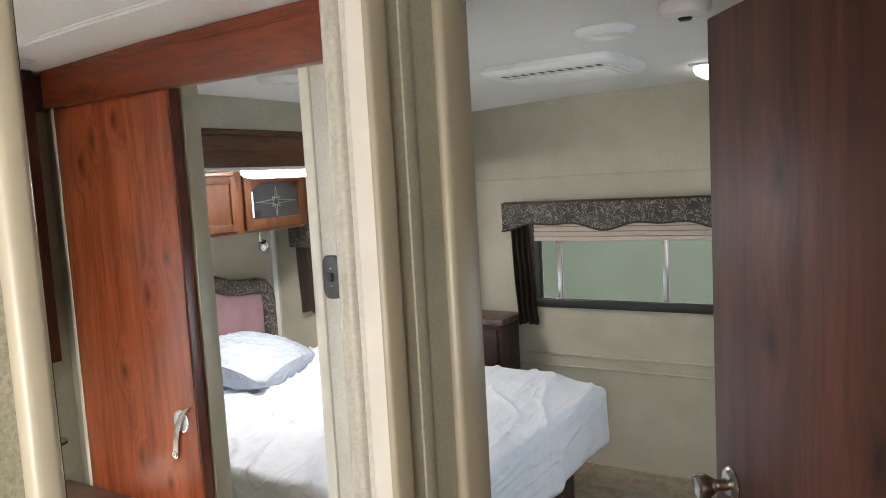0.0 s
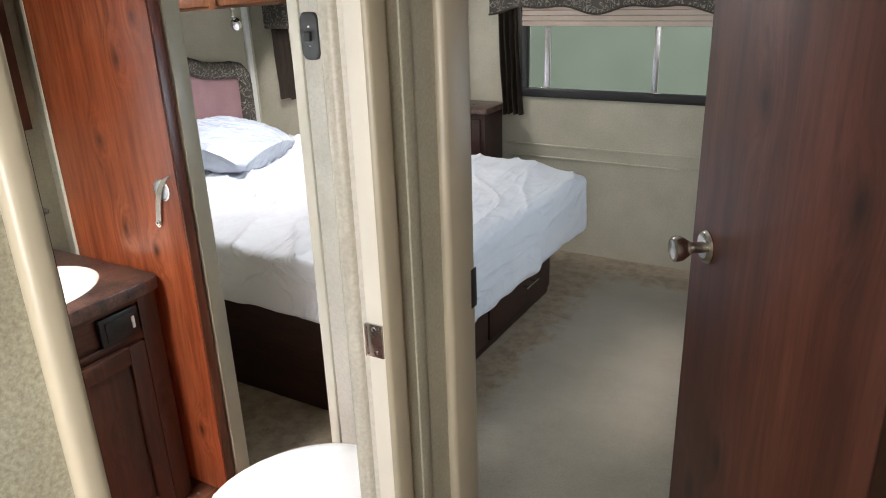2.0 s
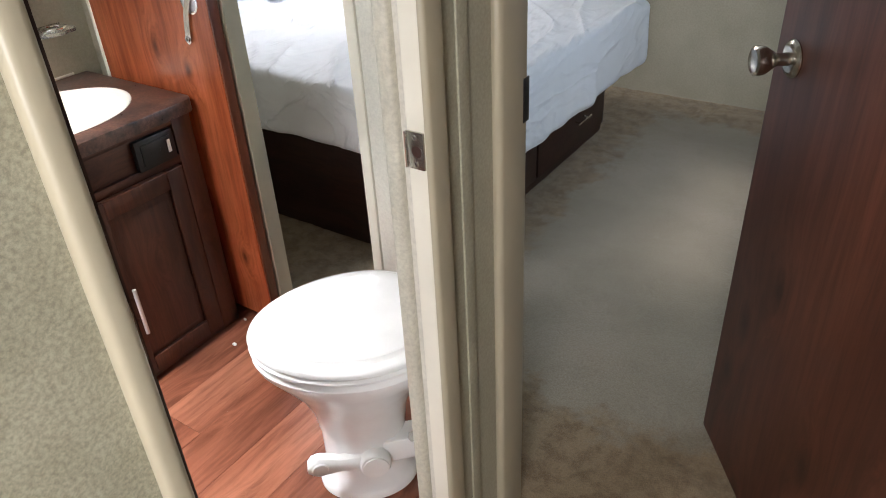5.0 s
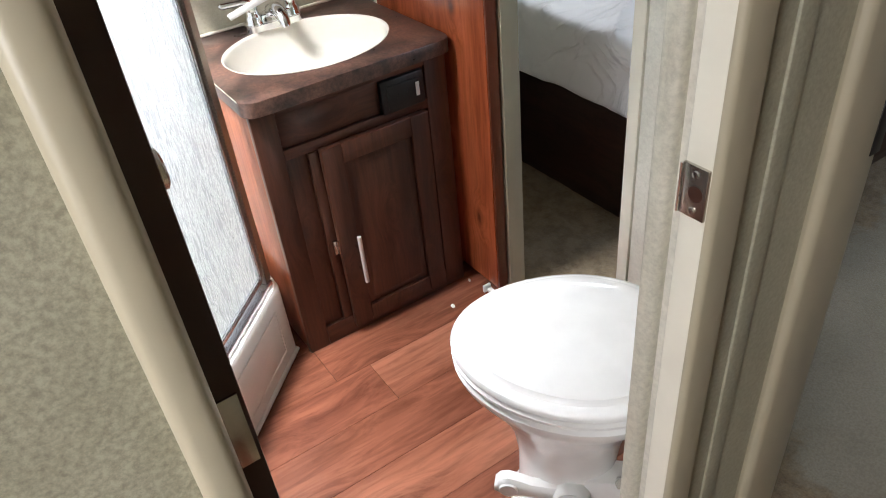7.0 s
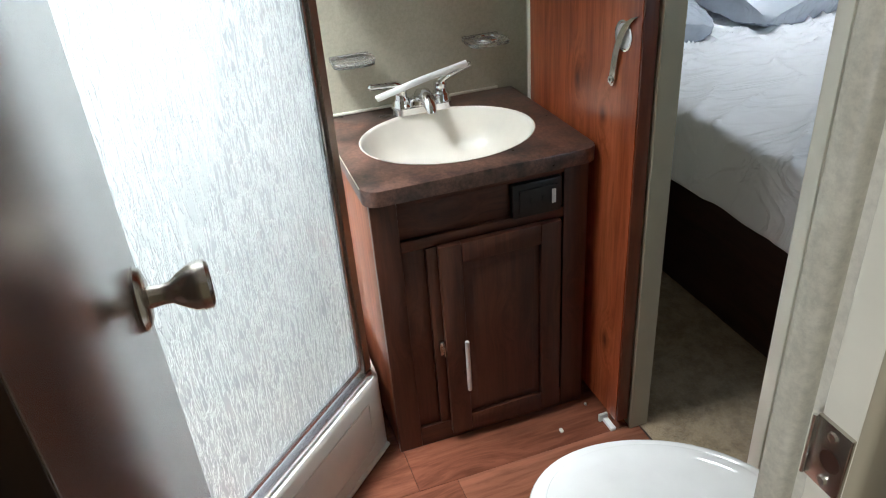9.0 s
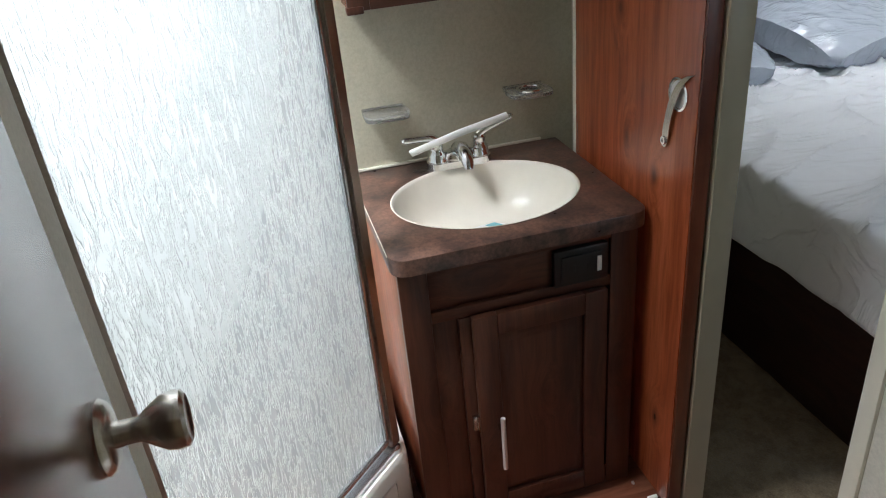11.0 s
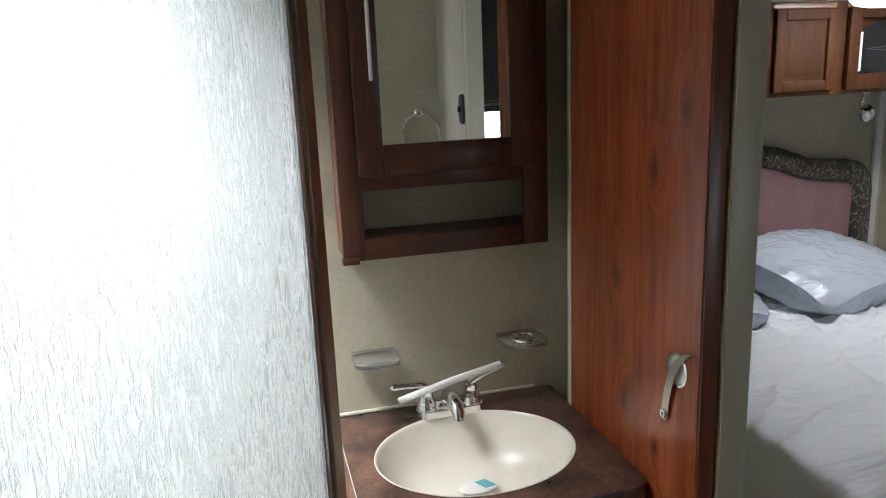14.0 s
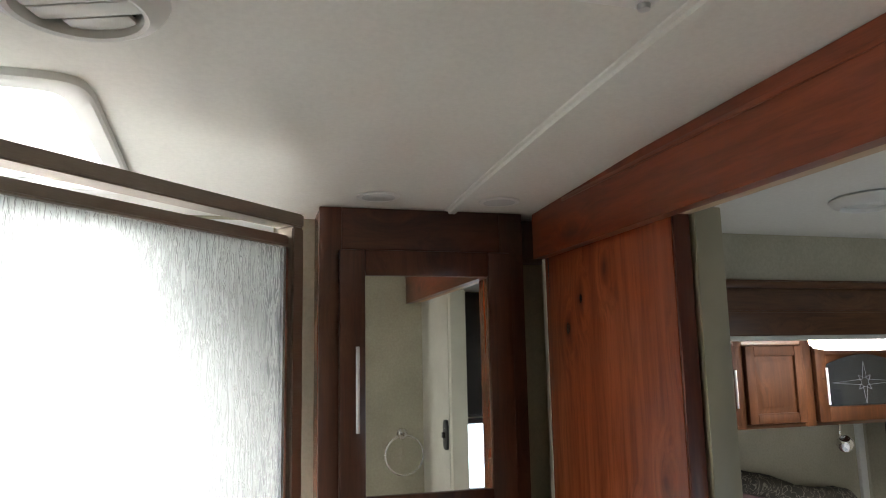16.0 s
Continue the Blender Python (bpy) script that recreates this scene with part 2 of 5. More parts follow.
def carpet_material():
    """Cut pile, trodden smooth and greyer down the middle, rough and browner along walls and furniture."""
    m, nt, b = nodes_of("beige_carpet", 0.95)
    v = coords(nt)
    big = noise_of(nt, v, 2.2, 4, 0.6)
    mid = noise_of(nt, v, 16, 5, 0.75)
    fine = noise_of(nt, v, 190, 4, 0.85)
    smooth = ramp_of(nt, big, [(0.38, (0.37, 0.318, 0.232)), (0.62, (0.44, 0.382, 0.292))])
    rough = mixed(nt, (0.37, 0.275, 0.165), ramp_of(nt, mid, [(0.40, (0.62, 0.57, 0.50)), (0.56, (1.1, 1.1, 1.1))]), 0.8, "MULTIPLY")
    # worn lane: soft rectangle in plan, its rim frayed by noise
    sep = nt.nodes.new("ShaderNodeSeparateXYZ")
    nt.links.new(v, sep.inputs[0])
    wear = None
    for axis, centre, half in ((0, -0.62, 0.50), (1, 2.42, 1.02)):
        d = nt.nodes.new("ShaderNodeMath")
        d.operation, d.inputs[1].default_value = "SUBTRACT", centre
        nt.links.new(sep.outputs[axis], d.inputs[0])
        q = nt.nodes.new("ShaderNodeMath")
        q.operation = "ABSOLUTE"
        nt.links.new(d.outputs[0], q.inputs[0])
        k = nt.nodes.new("ShaderNodeMath")
        k.operation, k.inputs[1].default_value = "SUBTRACT", half
        nt.links.new(q.outputs[0], k.inputs[0])
        if wear is None:
            wear = k.outputs[0]
        else:
            mx = nt.nodes.new("ShaderNodeMath")
            mx.operation = "MAXIMUM"
            nt.links.new(wear, mx.inputs[0])
            nt.links.new(k.outputs[0], mx.inputs[1])
            wear = mx.outputs[0]
    fray = nt.nodes.new("ShaderNodeMath")
    fray.operation, fray.inputs[1].default_value = "MULTIPLY_ADD", 0.42
    nt.links.new(noise_of(nt, v, 7, 5, 0.7), fray.inputs[0])
    nt.links.new(wear, fray.inputs[2])
    mask = ramp_of(nt, fray.outputs[0], [(0.16, (0, 0, 0)), (0.24, (1, 1, 1))])
    c = mixed(nt, smooth, rough, mask)
    c = mixed(nt, c, ramp_of(nt, fine, [(0.40, (0.62, 0.60, 0.57)), (0.58, (1.08, 1.08, 1.08))]), 0.6, "MULTIPLY")
    nt.links.new(c, b.inputs["Base Color"])
    b.inputs["Sheen Weight"].default_value = 0.3
    bump_of(nt, b, fine, 0.7, 0.006)
    return m


def sheet_material(name, color, rough=0.75, fine_bump=0.25, size=1.0):
    """Cloth with soft waves and long sharp creases that run in two ways."""
    m, nt, b = nodes_of(name, rough)
    soft = noise_of(nt, coords(nt, (1.0, 0.6, 1.0), (0, 0, 0.5)), 5.0 * size, 3, 0.45, 0.8)
    height = None
    for turn, scale in ((0.35, 4.2), (-0.5, 6.5)):
        w = noise_of(nt, coords(nt, (1.0, 0.28, 0.8), (0, 0, turn)), scale * size, 3, 0.5, 1.1)
        crease = ramp_of(nt, w, [(0.40, (0, 0, 0)), (0.50, (1, 1, 1)), (0.57, (0, 0, 0))])
        height = crease if height is None else mixed(nt, height, crease, 0.5)
    height = mixed(nt, height, soft, 0.45)
    nt.links.new(ramp_of(nt, soft, [(0.3, tuple(0.96 * q for q in color)), (0.7, color)]), b.inputs["Base Color"])
    bump_of(nt, b, height, fine_bump, 0.02)
    return m


def damask_material():
    """Dark woven cloth with pale swirling threads."""
    m, nt, b = nodes_of("damask_cloth", 0.7)
    v = coords(nt)
    swirl = noise_of(nt, v, 17, 1, 0.4, 2.8)
    fine = noise_of(nt, v, 320, 3, 0.7)
    ground = ramp_of(nt, noise_of(nt, v, 9, 3), [(0.35, (0.040, 0.034, 0.026)), (0.65, (0.075, 0.063, 0.048))])
    line = ramp_of(nt, swirl, [(0.44, (0, 0, 0)), (0.475, (1, 1, 1)), (0.50, (1, 1, 1)), (0.535, (0, 0, 0))])
    c = mixed(nt, ground, (0.26, 0.235, 0.19), line)
    c = mixed(nt, c, ramp_of(nt, fine, [(0.3, (0.7, 0.7, 0.7)), (0.65, (1, 1, 1))]), 0.8, "MULTIPLY")
    nt.links.new(c, b.inputs["Base Color"])
    bump_of(nt, b, fine, 0.3, 0.001)
    return m


def rain_glass_material():
    """Obscure shower glass pressed with short running streaks: half of it scatters the light, half lets it through."""
    m, nt, b = nodes_of("rain_glass", 0.36)
    b.inputs["Transmission Weight"].default_value, b.inputs["IOR"].default_value = 1.0, 1.35
    v = coords(nt, (1, 1, 0.17))
    streak = noise_of(nt, v, 125, 3, 0.6, 0.7)
    cloud = noise_of(nt, coords(nt, (1, 1, 0.5)), 3.0, 3)
    relief = ramp_of(nt, streak, [(0.43, (0, 0, 0)), (0.58, (1, 1, 1))])
    tone = mixed(nt, ramp_of(nt, streak, [(0.38, (0.485, 0.507, 0.512)), (0.54, (0.585, 0.605, 0.605))]), ramp_of(nt, cloud, [(0.35, (0.86, 0.88, 0.88)), (0.65, (1, 1, 1))]), 1.0, "MULTIPLY")
    nt.links.new(tone, b.inputs["Base Color"])
    bump_of(nt, b, relief, 0.5, 0.0035)
    tr = nt.nodes.new("ShaderNodeBsdfTranslucent")
    nt.links.new(tone, tr.inputs["Color"])
    nt.links.new(b.inputs["Normal"].links[0].from_socket, tr.inputs["Normal"])
    mx = nt.nodes.new("ShaderNodeMixShader")
    mx.inputs[0].default_value = 0.48
    nt.links.new(b.outputs[0], mx.inputs[1])
    nt.links.new(tr.outputs[0], mx.inputs[2])
    nt.links.new(mx.outputs[0], nt.nodes["Material Output"].inputs["Surface"])
    return m


def tinted_glass_material():
    m, nt, b = nodes_of("tinted_window_glass", 0.06)
    b.inputs["Base Color"].default_value = (0.62, 0.70, 0.62, 1)
    b.inputs["Transmission Weight"].default_value, b.inputs["IOR"].default_value = 1.0, 1.15
    v = coords(nt)
    bump_of(nt, b, noise_of(nt, v, 5, 2), 0.05, 0.002)
    return m


def mirror_material():
    m, nt, b = nodes_of("mirror_glass", 0.015, 1.0)
    b.inputs["Base Color"].default_value = (0.90, 0.92, 0.90, 1)
    return m


def backdrop_material(name, ca, cb, glow):
    m, nt, b = nodes_of(name, 0.9)
    v = coords(nt, (1, 1, 1))
    c = ramp_of(nt, noise_of(nt, v, 1.2, 3), [(0.3, ca), (0.7, cb)])
    nt.links.new(c, b.inputs["Base Color"])
    nt.links.new(c, b.inputs["Emission Color"])
    b.inputs["Emission Strength"].default_value = glow
    return m


CARPET = carpet_material()
SHEET = sheet_material("white_bedsheet", (0.84, 0.86, 0.90), 0.5, 0.7)
PILLOW = sheet_material("pale_blue_pillow_cover", (0.46, 0.51, 0.58), 0.24, 0.32, 1.7)
DAMASK = damask_material()
RAIN = rain_glass_material()
TINT = tinted_glass_material()
MIRROR = mirror_material()

# ---- mesh helpers ----
BASE = {}


def box(bm, x0, y0, z0, x1, y1, z1, bevel=0.0, seg=2):
    vs = [bm.verts.new((x, y, z)) for x in (x0, x1) for y in (y0, y1) for z in (z0, z1)]
    fs = [bm.faces.new([vs[i] for i in q]) for q in ((0, 1, 3, 2), (4, 6, 7, 5), (0, 4, 5, 1), (2, 3, 7, 6), (0, 2, 6, 4), (1, 5, 7, 3))]
    if bevel:
        es = list({e for f in fs for e in f.edges})
        bmesh.ops.bevel(bm, geom=es, offset=bevel, segments=seg, profile=0.5, affect="EDGES")
    return bm


def boxes(*rows, bevel=0.0, seg=2):
    bm = bmesh.new()
    for r in rows:
        box(bm, *r, bevel=bevel, seg=seg)
    return bm


def prism(outline, z0, z1, bevel=0.0, seg=3, bm=None):
    """An upright solid over a flat outline; bevel rounds its top rim."""
    bm = bm or bmesh.new()
    lo = [bm.verts.new((x, y, z0)) for x, y in outline]
    hi = [bm.verts.new((x, y, z1)) for x, y in outline]
    n = len(outline)
    top = bm.faces.new(hi)
    bm.faces.new(lo[::-1])
    for i in range(n):
        bm.faces.new((lo[i], lo[(i + 1) % n], hi[(i + 1) % n], hi[i]))
    if bevel:
        bmesh.ops.bevel(bm, geom=list(top.edges), offset=bevel, segments=seg, profile=0.5, affect="EDGES")
    return bm


def lathe(profile, n=32, m=None, bm=None):
    """A turned solid about z from rows of (radius, z)."""
    bm = bm or bmesh.new()
    m = m or Matrix.Identity(4)
    rings = []
    for r, z in profile:
        if r < 1e-6:
            rings.append([bm.verts.new(m @ Vector((0, 0, z)))])
        else:
            rings.append([bm.verts.new(m @ Vector((r * math.cos(2 * math.pi * i / n), r * math.sin(2 * math.pi * i / n), z))) for i in range(n)])
    for a, b in zip(rings, rings[1:]):
        for i in range(n):
            j = (i + 1) % n
            q = [a[i % len(a)], a[j % len(a)], b[j % len(b)], b[i % len(b)]]
            q = list(dict.fromkeys(q))
            if len(q) > 2:
                bm.faces.new(q)
    for r in (rings[0], rings[-1]):
        if len(r) > 2:
            bm.faces.new(r)
    return bm


def tube(points, r, n=12, bm=None, closed=False):
    """A round bar swept along points; r is one radius or one for each point."""
    bm = bm or bmesh.new()
    pts = [Vector(p) for p in points]
    k = len(pts)
    rad = list(r) if isinstance(r, (list, tuple)) else [r] * k
    rings = []
    side = None
    for i, p in enumerate(pts):
        if closed:
            d = pts[(i + 1) % k] - pts[i - 1]
        else:
            d = pts[min(i + 1, k - 1)] - pts[max(i - 1, 0)]
        d.normalize()
        if side is None:
            side = d.orthogonal().normalized()
        side = (side - d * side.dot(d)).normalized()
        up = d.cross(side)
        rings.append([bm.verts.new(p + rad[i] * (side * math.cos(2 * math.pi * j / n) + up * math.sin(2 * math.pi * j / n))) for j in range(n)])
    for i in range(k if closed else k - 1):
        a, b = rings[i], rings[(i + 1) % k]
        for j in range(n):
            bm.faces.new((a[j], a[(j + 1) % n], b[(j + 1) % n], b[j]))
    if not closed:
        bm.faces.new(rings[0][::-1])
        bm.faces.new(rings[-1])
    return bm


def loft(rows, bm=None, cap=True):
    bm = bm or bmesh.new()
    rings = [[bm.verts.new(p) for p in r] for r in rows]
    n = len(rings[0])
    for a, b in zip(rings, rings[1:]):
        for i in range(n):
            bm.faces.new((a[i], a[(i + 1) % n], b[(i + 1) % n], b[i]))
    if cap:
        bm.faces.new(rings[0][::-1])
        bm.faces.new(rings[-1])
    return bm


def soft_box(lo, hi, r, n=(40, 30, 6), wrinkle=0.0, freq=5.0, puff=0.0, sag=None):
    """A cushion-like block: rounded on all sides, wrinkled by noise."""
    bm = bmesh.new()
    lo, hi = Vector(lo), Vector(hi)
    c, h = (lo + hi) / 2, (hi - lo) / 2
    for ax in range(3):
        u, w = [(1, 2), (2, 0), (0, 1)][ax]
        for sgn in (-1, 1):
            grid = []
            for i in range(n[u] + 1):
                row = []
                for j in range(n[w] + 1):
                    p = Vector((0, 0, 0))
                    p[ax], p[u], p[w] = sgn * h[ax], h[u] * (2 * i / n[u] - 1), h[w] * (2 * j / n[w] - 1)
                    if puff:
                        e = 1 - puff * (abs(p.x / h.x) ** 2.6) * 0.55 - puff * (abs(p.y / h.y) ** 2.6) * 0.55
                        p.z *= max(e, 0.08)
                    inner = Vector([max(-(h[q] - r), min(h[q] - r, p[q])) for q in range(3)])
                    d = p - inner
                    if d.length > 1e-9:
                        p = inner + d.normalized() * min(r, d.length) if d.length > r else p
                    row.append(bm.verts.new(c + p))
                grid.append(row)
            for i in range(n[u]):
                for j in range(n[w]):
                    q = (grid[i][j], grid[i + 1][j], grid[i + 1][j + 1], grid[i][j + 1])
                    bm.faces.new(q if sgn > 0 else q[::-1])
    bmesh.ops.remove_doubles(bm, verts=bm.verts, dist=0.0005)
    bmesh.ops.recalc_face_normals(bm, faces=bm.faces)
    bm.normal_update()
    if wrinkle:
        for v in bm.verts:
            q = v.co * freq
            k = noise.noise(q + Vector((3 * noise.noise(q * 0.6), 2 * noise.noise(q * 0.7 + Vector((5, 1, 2))), 0)))
            k2 = 1 - abs(noise.noise(q * 2.3))
            k3 = 1 - abs(noise.noise(q * 4.1 + Vector((2, 8, 1)) + 1.5 * Vector((k, k2, 0))))
            v.co += v.normal * wrinkle * (0.55 * k + 0.6 * (k2 ** 6) + 0.28 * (k3 ** 5))
    if sag:
        for v in bm.verts:
            v.co = sag(v.co)
    return bm


def finish(name, bm, material, smooth=True, angle=40):
    bmesh.ops.recalc_face_normals(bm, faces=bm.faces)
    me = bpy.data.meshes.new(name)
    bm.to_mesh(me)
    bm.free()
    me.materials.append(material)
    if smooth:
        me.polygons.foreach_set("use_smooth", [True] * len(me.polygons))
        me.set_sharp_from_angle(angle=radians(angle))
    return me


def structure(name, bm, material, label="", category=""):
    return tagged(new(name, finish(name, bm, material)), label, category, kind="structure")


def thing(name, base, label, category, group="", turn=0.0):
    ob = new(name)
    ob.empty_display_size = 0.05
    ob.matrix_world = pose(*base, 0, 0, turn)
    BASE[ob.name] = pose(*base, 0, 0, turn)
    return tagged(ob, label, category, group)


def solid(name, base, bm, material, label, category, group=""):
    """A thing that is one mesh, its geometry given in the world."""
    m = pose(*base)
    bm.transform(m.inverted())
    ob = new(name, finish(name, bm, material))
    ob.matrix_world = m
    BASE[ob.name] = m
    return tagged(ob, label, category, group)


def part(name, bm, material, parent, label="", local=False):
    """One mesh under a thing or a part. Geometry is given in the world, or in the thing's own axes."""
    m = BASE.get(parent.name, Matrix.Identity(4))
    if not local:
        bm.transform(m.inverted())
    ob = new(name, finish(name, bm, material))
    ob.parent = parent
    BASE[ob.name] = m
    return tagged(ob, label) if label else ob


# ---- setting ----
ROOF = 2.0


def roof_z(x):
    return ROOF - 0.036 * max(0.0, (-1.0 - x) / 1.17) ** 2


structure("wall_west", boxes((-2.22, -3.2, -0.05, -2.17, 1.335, 2.04)), WALL)
structure("wall_bedroom_west", boxes((-2.22, 1.335, -0.05, -2.17, 1.60, 2.04), (-2.22, 3.27, -0.05, -2.17, 3.75, 2.04), (-2.22, 1.60, 1.69, -2.17, 3.27, 2.04)), WALL)
structure("wall_slide_out", boxes((-3.25, 1.55, -0.05, -3.20, 3.32, 1.74), (-3.20, 1.55, -0.05, -2.22, 1.60, 1.74), (-3.20, 3.27, -0.05, -2.22, 3.32, 1.74)), WALL)
structure("ceiling_slide_out", boxes((-3.20, 1.60, 1.70, -2.22, 3.27, 1.74)), CEIL)
structure("wall_partition", boxes((-2.17, 1.29, 0, -1.56, 1.335, 2.04), (-1.14, 1.29, 0, -0.738, 1.335, 2.04), (-1.56, 1.29, 1.90, -1.14, 1.335, 2.04)), WALL)
structure("wall_hall_post", boxes((-0.655, 0.825, 0, -0.605, 1.02, 2.04)), POSTWALL_DIMMED)
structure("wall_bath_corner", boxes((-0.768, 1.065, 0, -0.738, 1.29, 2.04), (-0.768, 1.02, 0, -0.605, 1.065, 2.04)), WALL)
structure("wall_hall", boxes((-0.655, -0.38, 0, -0.605, 0.32, 2.04), (-0.655, 0.32, 1.90, -0.605, 0.825, 2.04)), HALLWALL_DIMMED)
structure("wall_linen_closet", boxes((-1.343, -0.33, 0, -1.14, 0.283, 2.04), (-1.14, -0.33, 0, -0.655, 0.20, 2.04)), WALL)
structure("wall_bath_rear", boxes((-2.17, -0.38, 0, -0.655, -0.33, 2.04)), WALL)
structure("wall_bedroom_entry", boxes((0.105, 1.02, 0, 0.25, 1.065, 2.04), (-0.605, 1.02, 1.90, 0.105, 1.065, 2.04)), WALL)
structure("wall_front", boxes((-2.17, 3.70, 0, -1.68, 3.75, 2.04), (-0.24, 3.70, 0, 0.25, 3.75, 2.04), (-1.68, 3.70, 0, -0.24, 3.75, 0.87), (-1.68, 3.70, 1.36, -0.24, 3.75, 2.04)), WALL)
structure("wall_east", boxes((0.25, -3.2, 0, 0.30, -2.4, 2.04), (0.25, -0.6, 0, 0.30, 1.75, 2.04), (0.25, 2.75, 0, 0.30, 3.75, 2.04), (0.25, -2.4, 0, 0.30, -0.6, 0.85), (0.25, -2.4, 1.65, 0.30, -0.6, 2.04), (0.25, 1.75, 0, 0.30, 2.75, 0.95), (0.25, 1.75, 1.34, 0.30, 2.75, 2.04)), WALL)
structure("wall_rear", boxes((-2.22, -3.25, 0, 0.30, -3.20, 2.04)), WALL)


def ceiling():
    bm = bmesh.new()
    xs = [-2.22, -2.0, -1.94, -1.7, -1.5, -1.3, -1.1, -0.9, -0.4, 0.30]
    hx, hy = (-1.94, -1.5), (-0.08, 0.36)
    for a, b in zip(xs, xs[1:]):
        spans = [(-3.25, hy[0]), (hy[1], 3.75)] if hx[0] <= a and b <= hx[1] else [(-3.25, 3.75)]
        for y0, y1 in spans:
            za, zb = roof_z(a), roof_z(b)
            v = [bm.verts.new(p) for p in ((a, y0, za), (b, y0, zb), (b, y1, zb), (a, y1, za), (a, y0, 2.10), (b, y0, 2.10), (b, y1, 2.10), (a, y1, 2.10))]
            for q in ((3, 2, 1, 0), (4, 5, 6, 7), (0, 1, 5, 4), (1, 2, 6, 5), (2, 3, 7, 6), (3, 0, 4, 7)):
                bm.faces.new([v[i] for i in q])
    structure("ceiling", bm, CEIL)


ceiling()
structure("floor", boxes((-2.22, -3.25, -0.06, 0.30, 3.75, -0.005)), EDGE)
structure("floor_slide_out", boxes((-3.25, 1.55, -0.06, -2.22, 3.32, -0.005)), EDGE)


def carpet():
    bm = bmesh.new()
    nx, ny = 100, 130
    x0, x1, y0, y1 = -2.17, 0.25, 1.315, 3.70
    g = [[bm.verts.new((x0 + (x1 - x0) * i / nx, y0 + (y1 - y0) * j / ny, 0.004 + 0.003 * noise.noise((i * 0.9, j * 0.9, 0)) + 0.003 * noise.noise((i * 0.23, j * 0.23, 4)))) for j in range(ny + 1)] for i in range(nx + 1)]
    for i in range(nx):
        for j in range(ny):
            bm.faces.new((g[i][j], g[i + 1][j], g[i + 1][j + 1], g[i][j + 1]))
    box(bm, -0.605, 0.55, -0.005, 0.25, 1.316, 0.005)
    box(bm, -0.737, 1.066, 0.001, -0.605, 1.316, 0.005)
    structure("floor_carpet", bm, CARPET, "worn beige cut-pile carpet on the bedroom floor", "carpet")


carpet()
structure("ground", boxes((-60, -60, -0.9, 60, 60, -0.8)), mottled("grey_gravel", (0.20, 0.19, 0.17), (0.27, 0.26, 0.23), 0.5, 12, 0.9, 0.4))

# jambs, casings and corner trims of the two doorways


def rounded_strip(x0, y0, x1, y1, z0, z1, r=0.008):
    return boxes((x0, y0, z0, x1, y1, z1), bevel=r, seg=3)


structure("trim_bath_jamb", boxes((-0.655, 0.81, 0, -0.605, 0.825, 1.90), (-0.655, 0.32, 0, -0.605, 0.335, 1.90), (-0.655, 0.335, 1.885, -0.605, 0.81, 1.90)), JAMB)
structure("trim_bath_jamb_stop", rounded_strip(-0.631, 0.803, -0.600, 0.8095, 0, 1.885, 0.002), TRIMPALE)
structure("trim_casing_bath_side", rounded_strip(-0.672, 0.797, -0.644, 0.86, 0, 1.92, 0.009), CASING)
structure("trim_casing_hall_side", rounded_strip(-0.608, 0.8035, -0.592, 0.850, 0, 1.93, 0.007), TRIM_DIMMED)
structure("trim_casing_hinge_side", rounded_strip(-0.610, 0.3075, -0.588, 0.3365, 0, 1.93, 0.009), TRIM_DIMMED)
structure("trim_post_batten", rounded_strip(-0.606, 0.893, -0.6015, 0.922, 0, 1.99, 0.0018), POSTWALL_DIMMED)
structure("trim_post_corner", rounded_strip(-0.610, 0.987, -0.588, 1.078, 0, 1.99, 0.011), TRIM_DIMMED)
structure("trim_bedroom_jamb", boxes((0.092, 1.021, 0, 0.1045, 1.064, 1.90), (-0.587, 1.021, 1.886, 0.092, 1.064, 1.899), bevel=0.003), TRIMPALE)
structure("trim_partition_jamb", boxes((-1.560, 1.2865, 0, -1.548, 1.338, 1.885), bevel=0.003), TRIM_DIMMED)
structure("trim_partition_edge", boxes((-1.152, 1.284, 0, -1.122, 1.34, 1.885), bevel=0.003), TRIMPALE)
structure("trim_partition_panel", boxes((-1.116, 1.284, 0, -0.769, 1.2895, 1.99), bevel=0.001), JAMB)
structure("trim_front_wall_belt", boxes((-2.169, 3.690, 0.600, 0.249, 3.6995, 0.612), (-2.169, 3.692, 0.535, 0.249, 3.6995, 0.545), (-2.169, 3.694, 1.575, 0.249, 3.6995, 1.582), bevel=0.002), WALL)


def ceiling_batten():
    bm = bmesh.new()
    xs = [-2.05, -1.8, -1.5, -1.2, -0.9, -0.66]
    rows = []
    for x in xs:
        c = 1.028 - 0.010 * (x + 2.05)
        rows.append([bm.verts.new((x, c + dy, roof_z(x) - d)) for dy, d in ((-0.016, 0.0), (-0.015, 0.003), (-0.009, 0.004), (-0.007, 0.009), (0.007, 0.009), (0.009, 0.004), (0.015, 0.003), (0.016, 0.0))])
    for a, b in zip(rows, rows[1:]):
        for i in range(7):
            bm.faces.new((a[i], a[i + 1], b[i + 1], b[i]))
    bm.faces.new(rows[0])
    structure("trim_ceiling_batten", bm, CEIL)


ceiling_batten()
structure("trim_corner_batten_slide_out", boxes((-3.199, 3.20, 0.4, -3.18, 3.235, 1.69), bevel=0.003), CEIL)


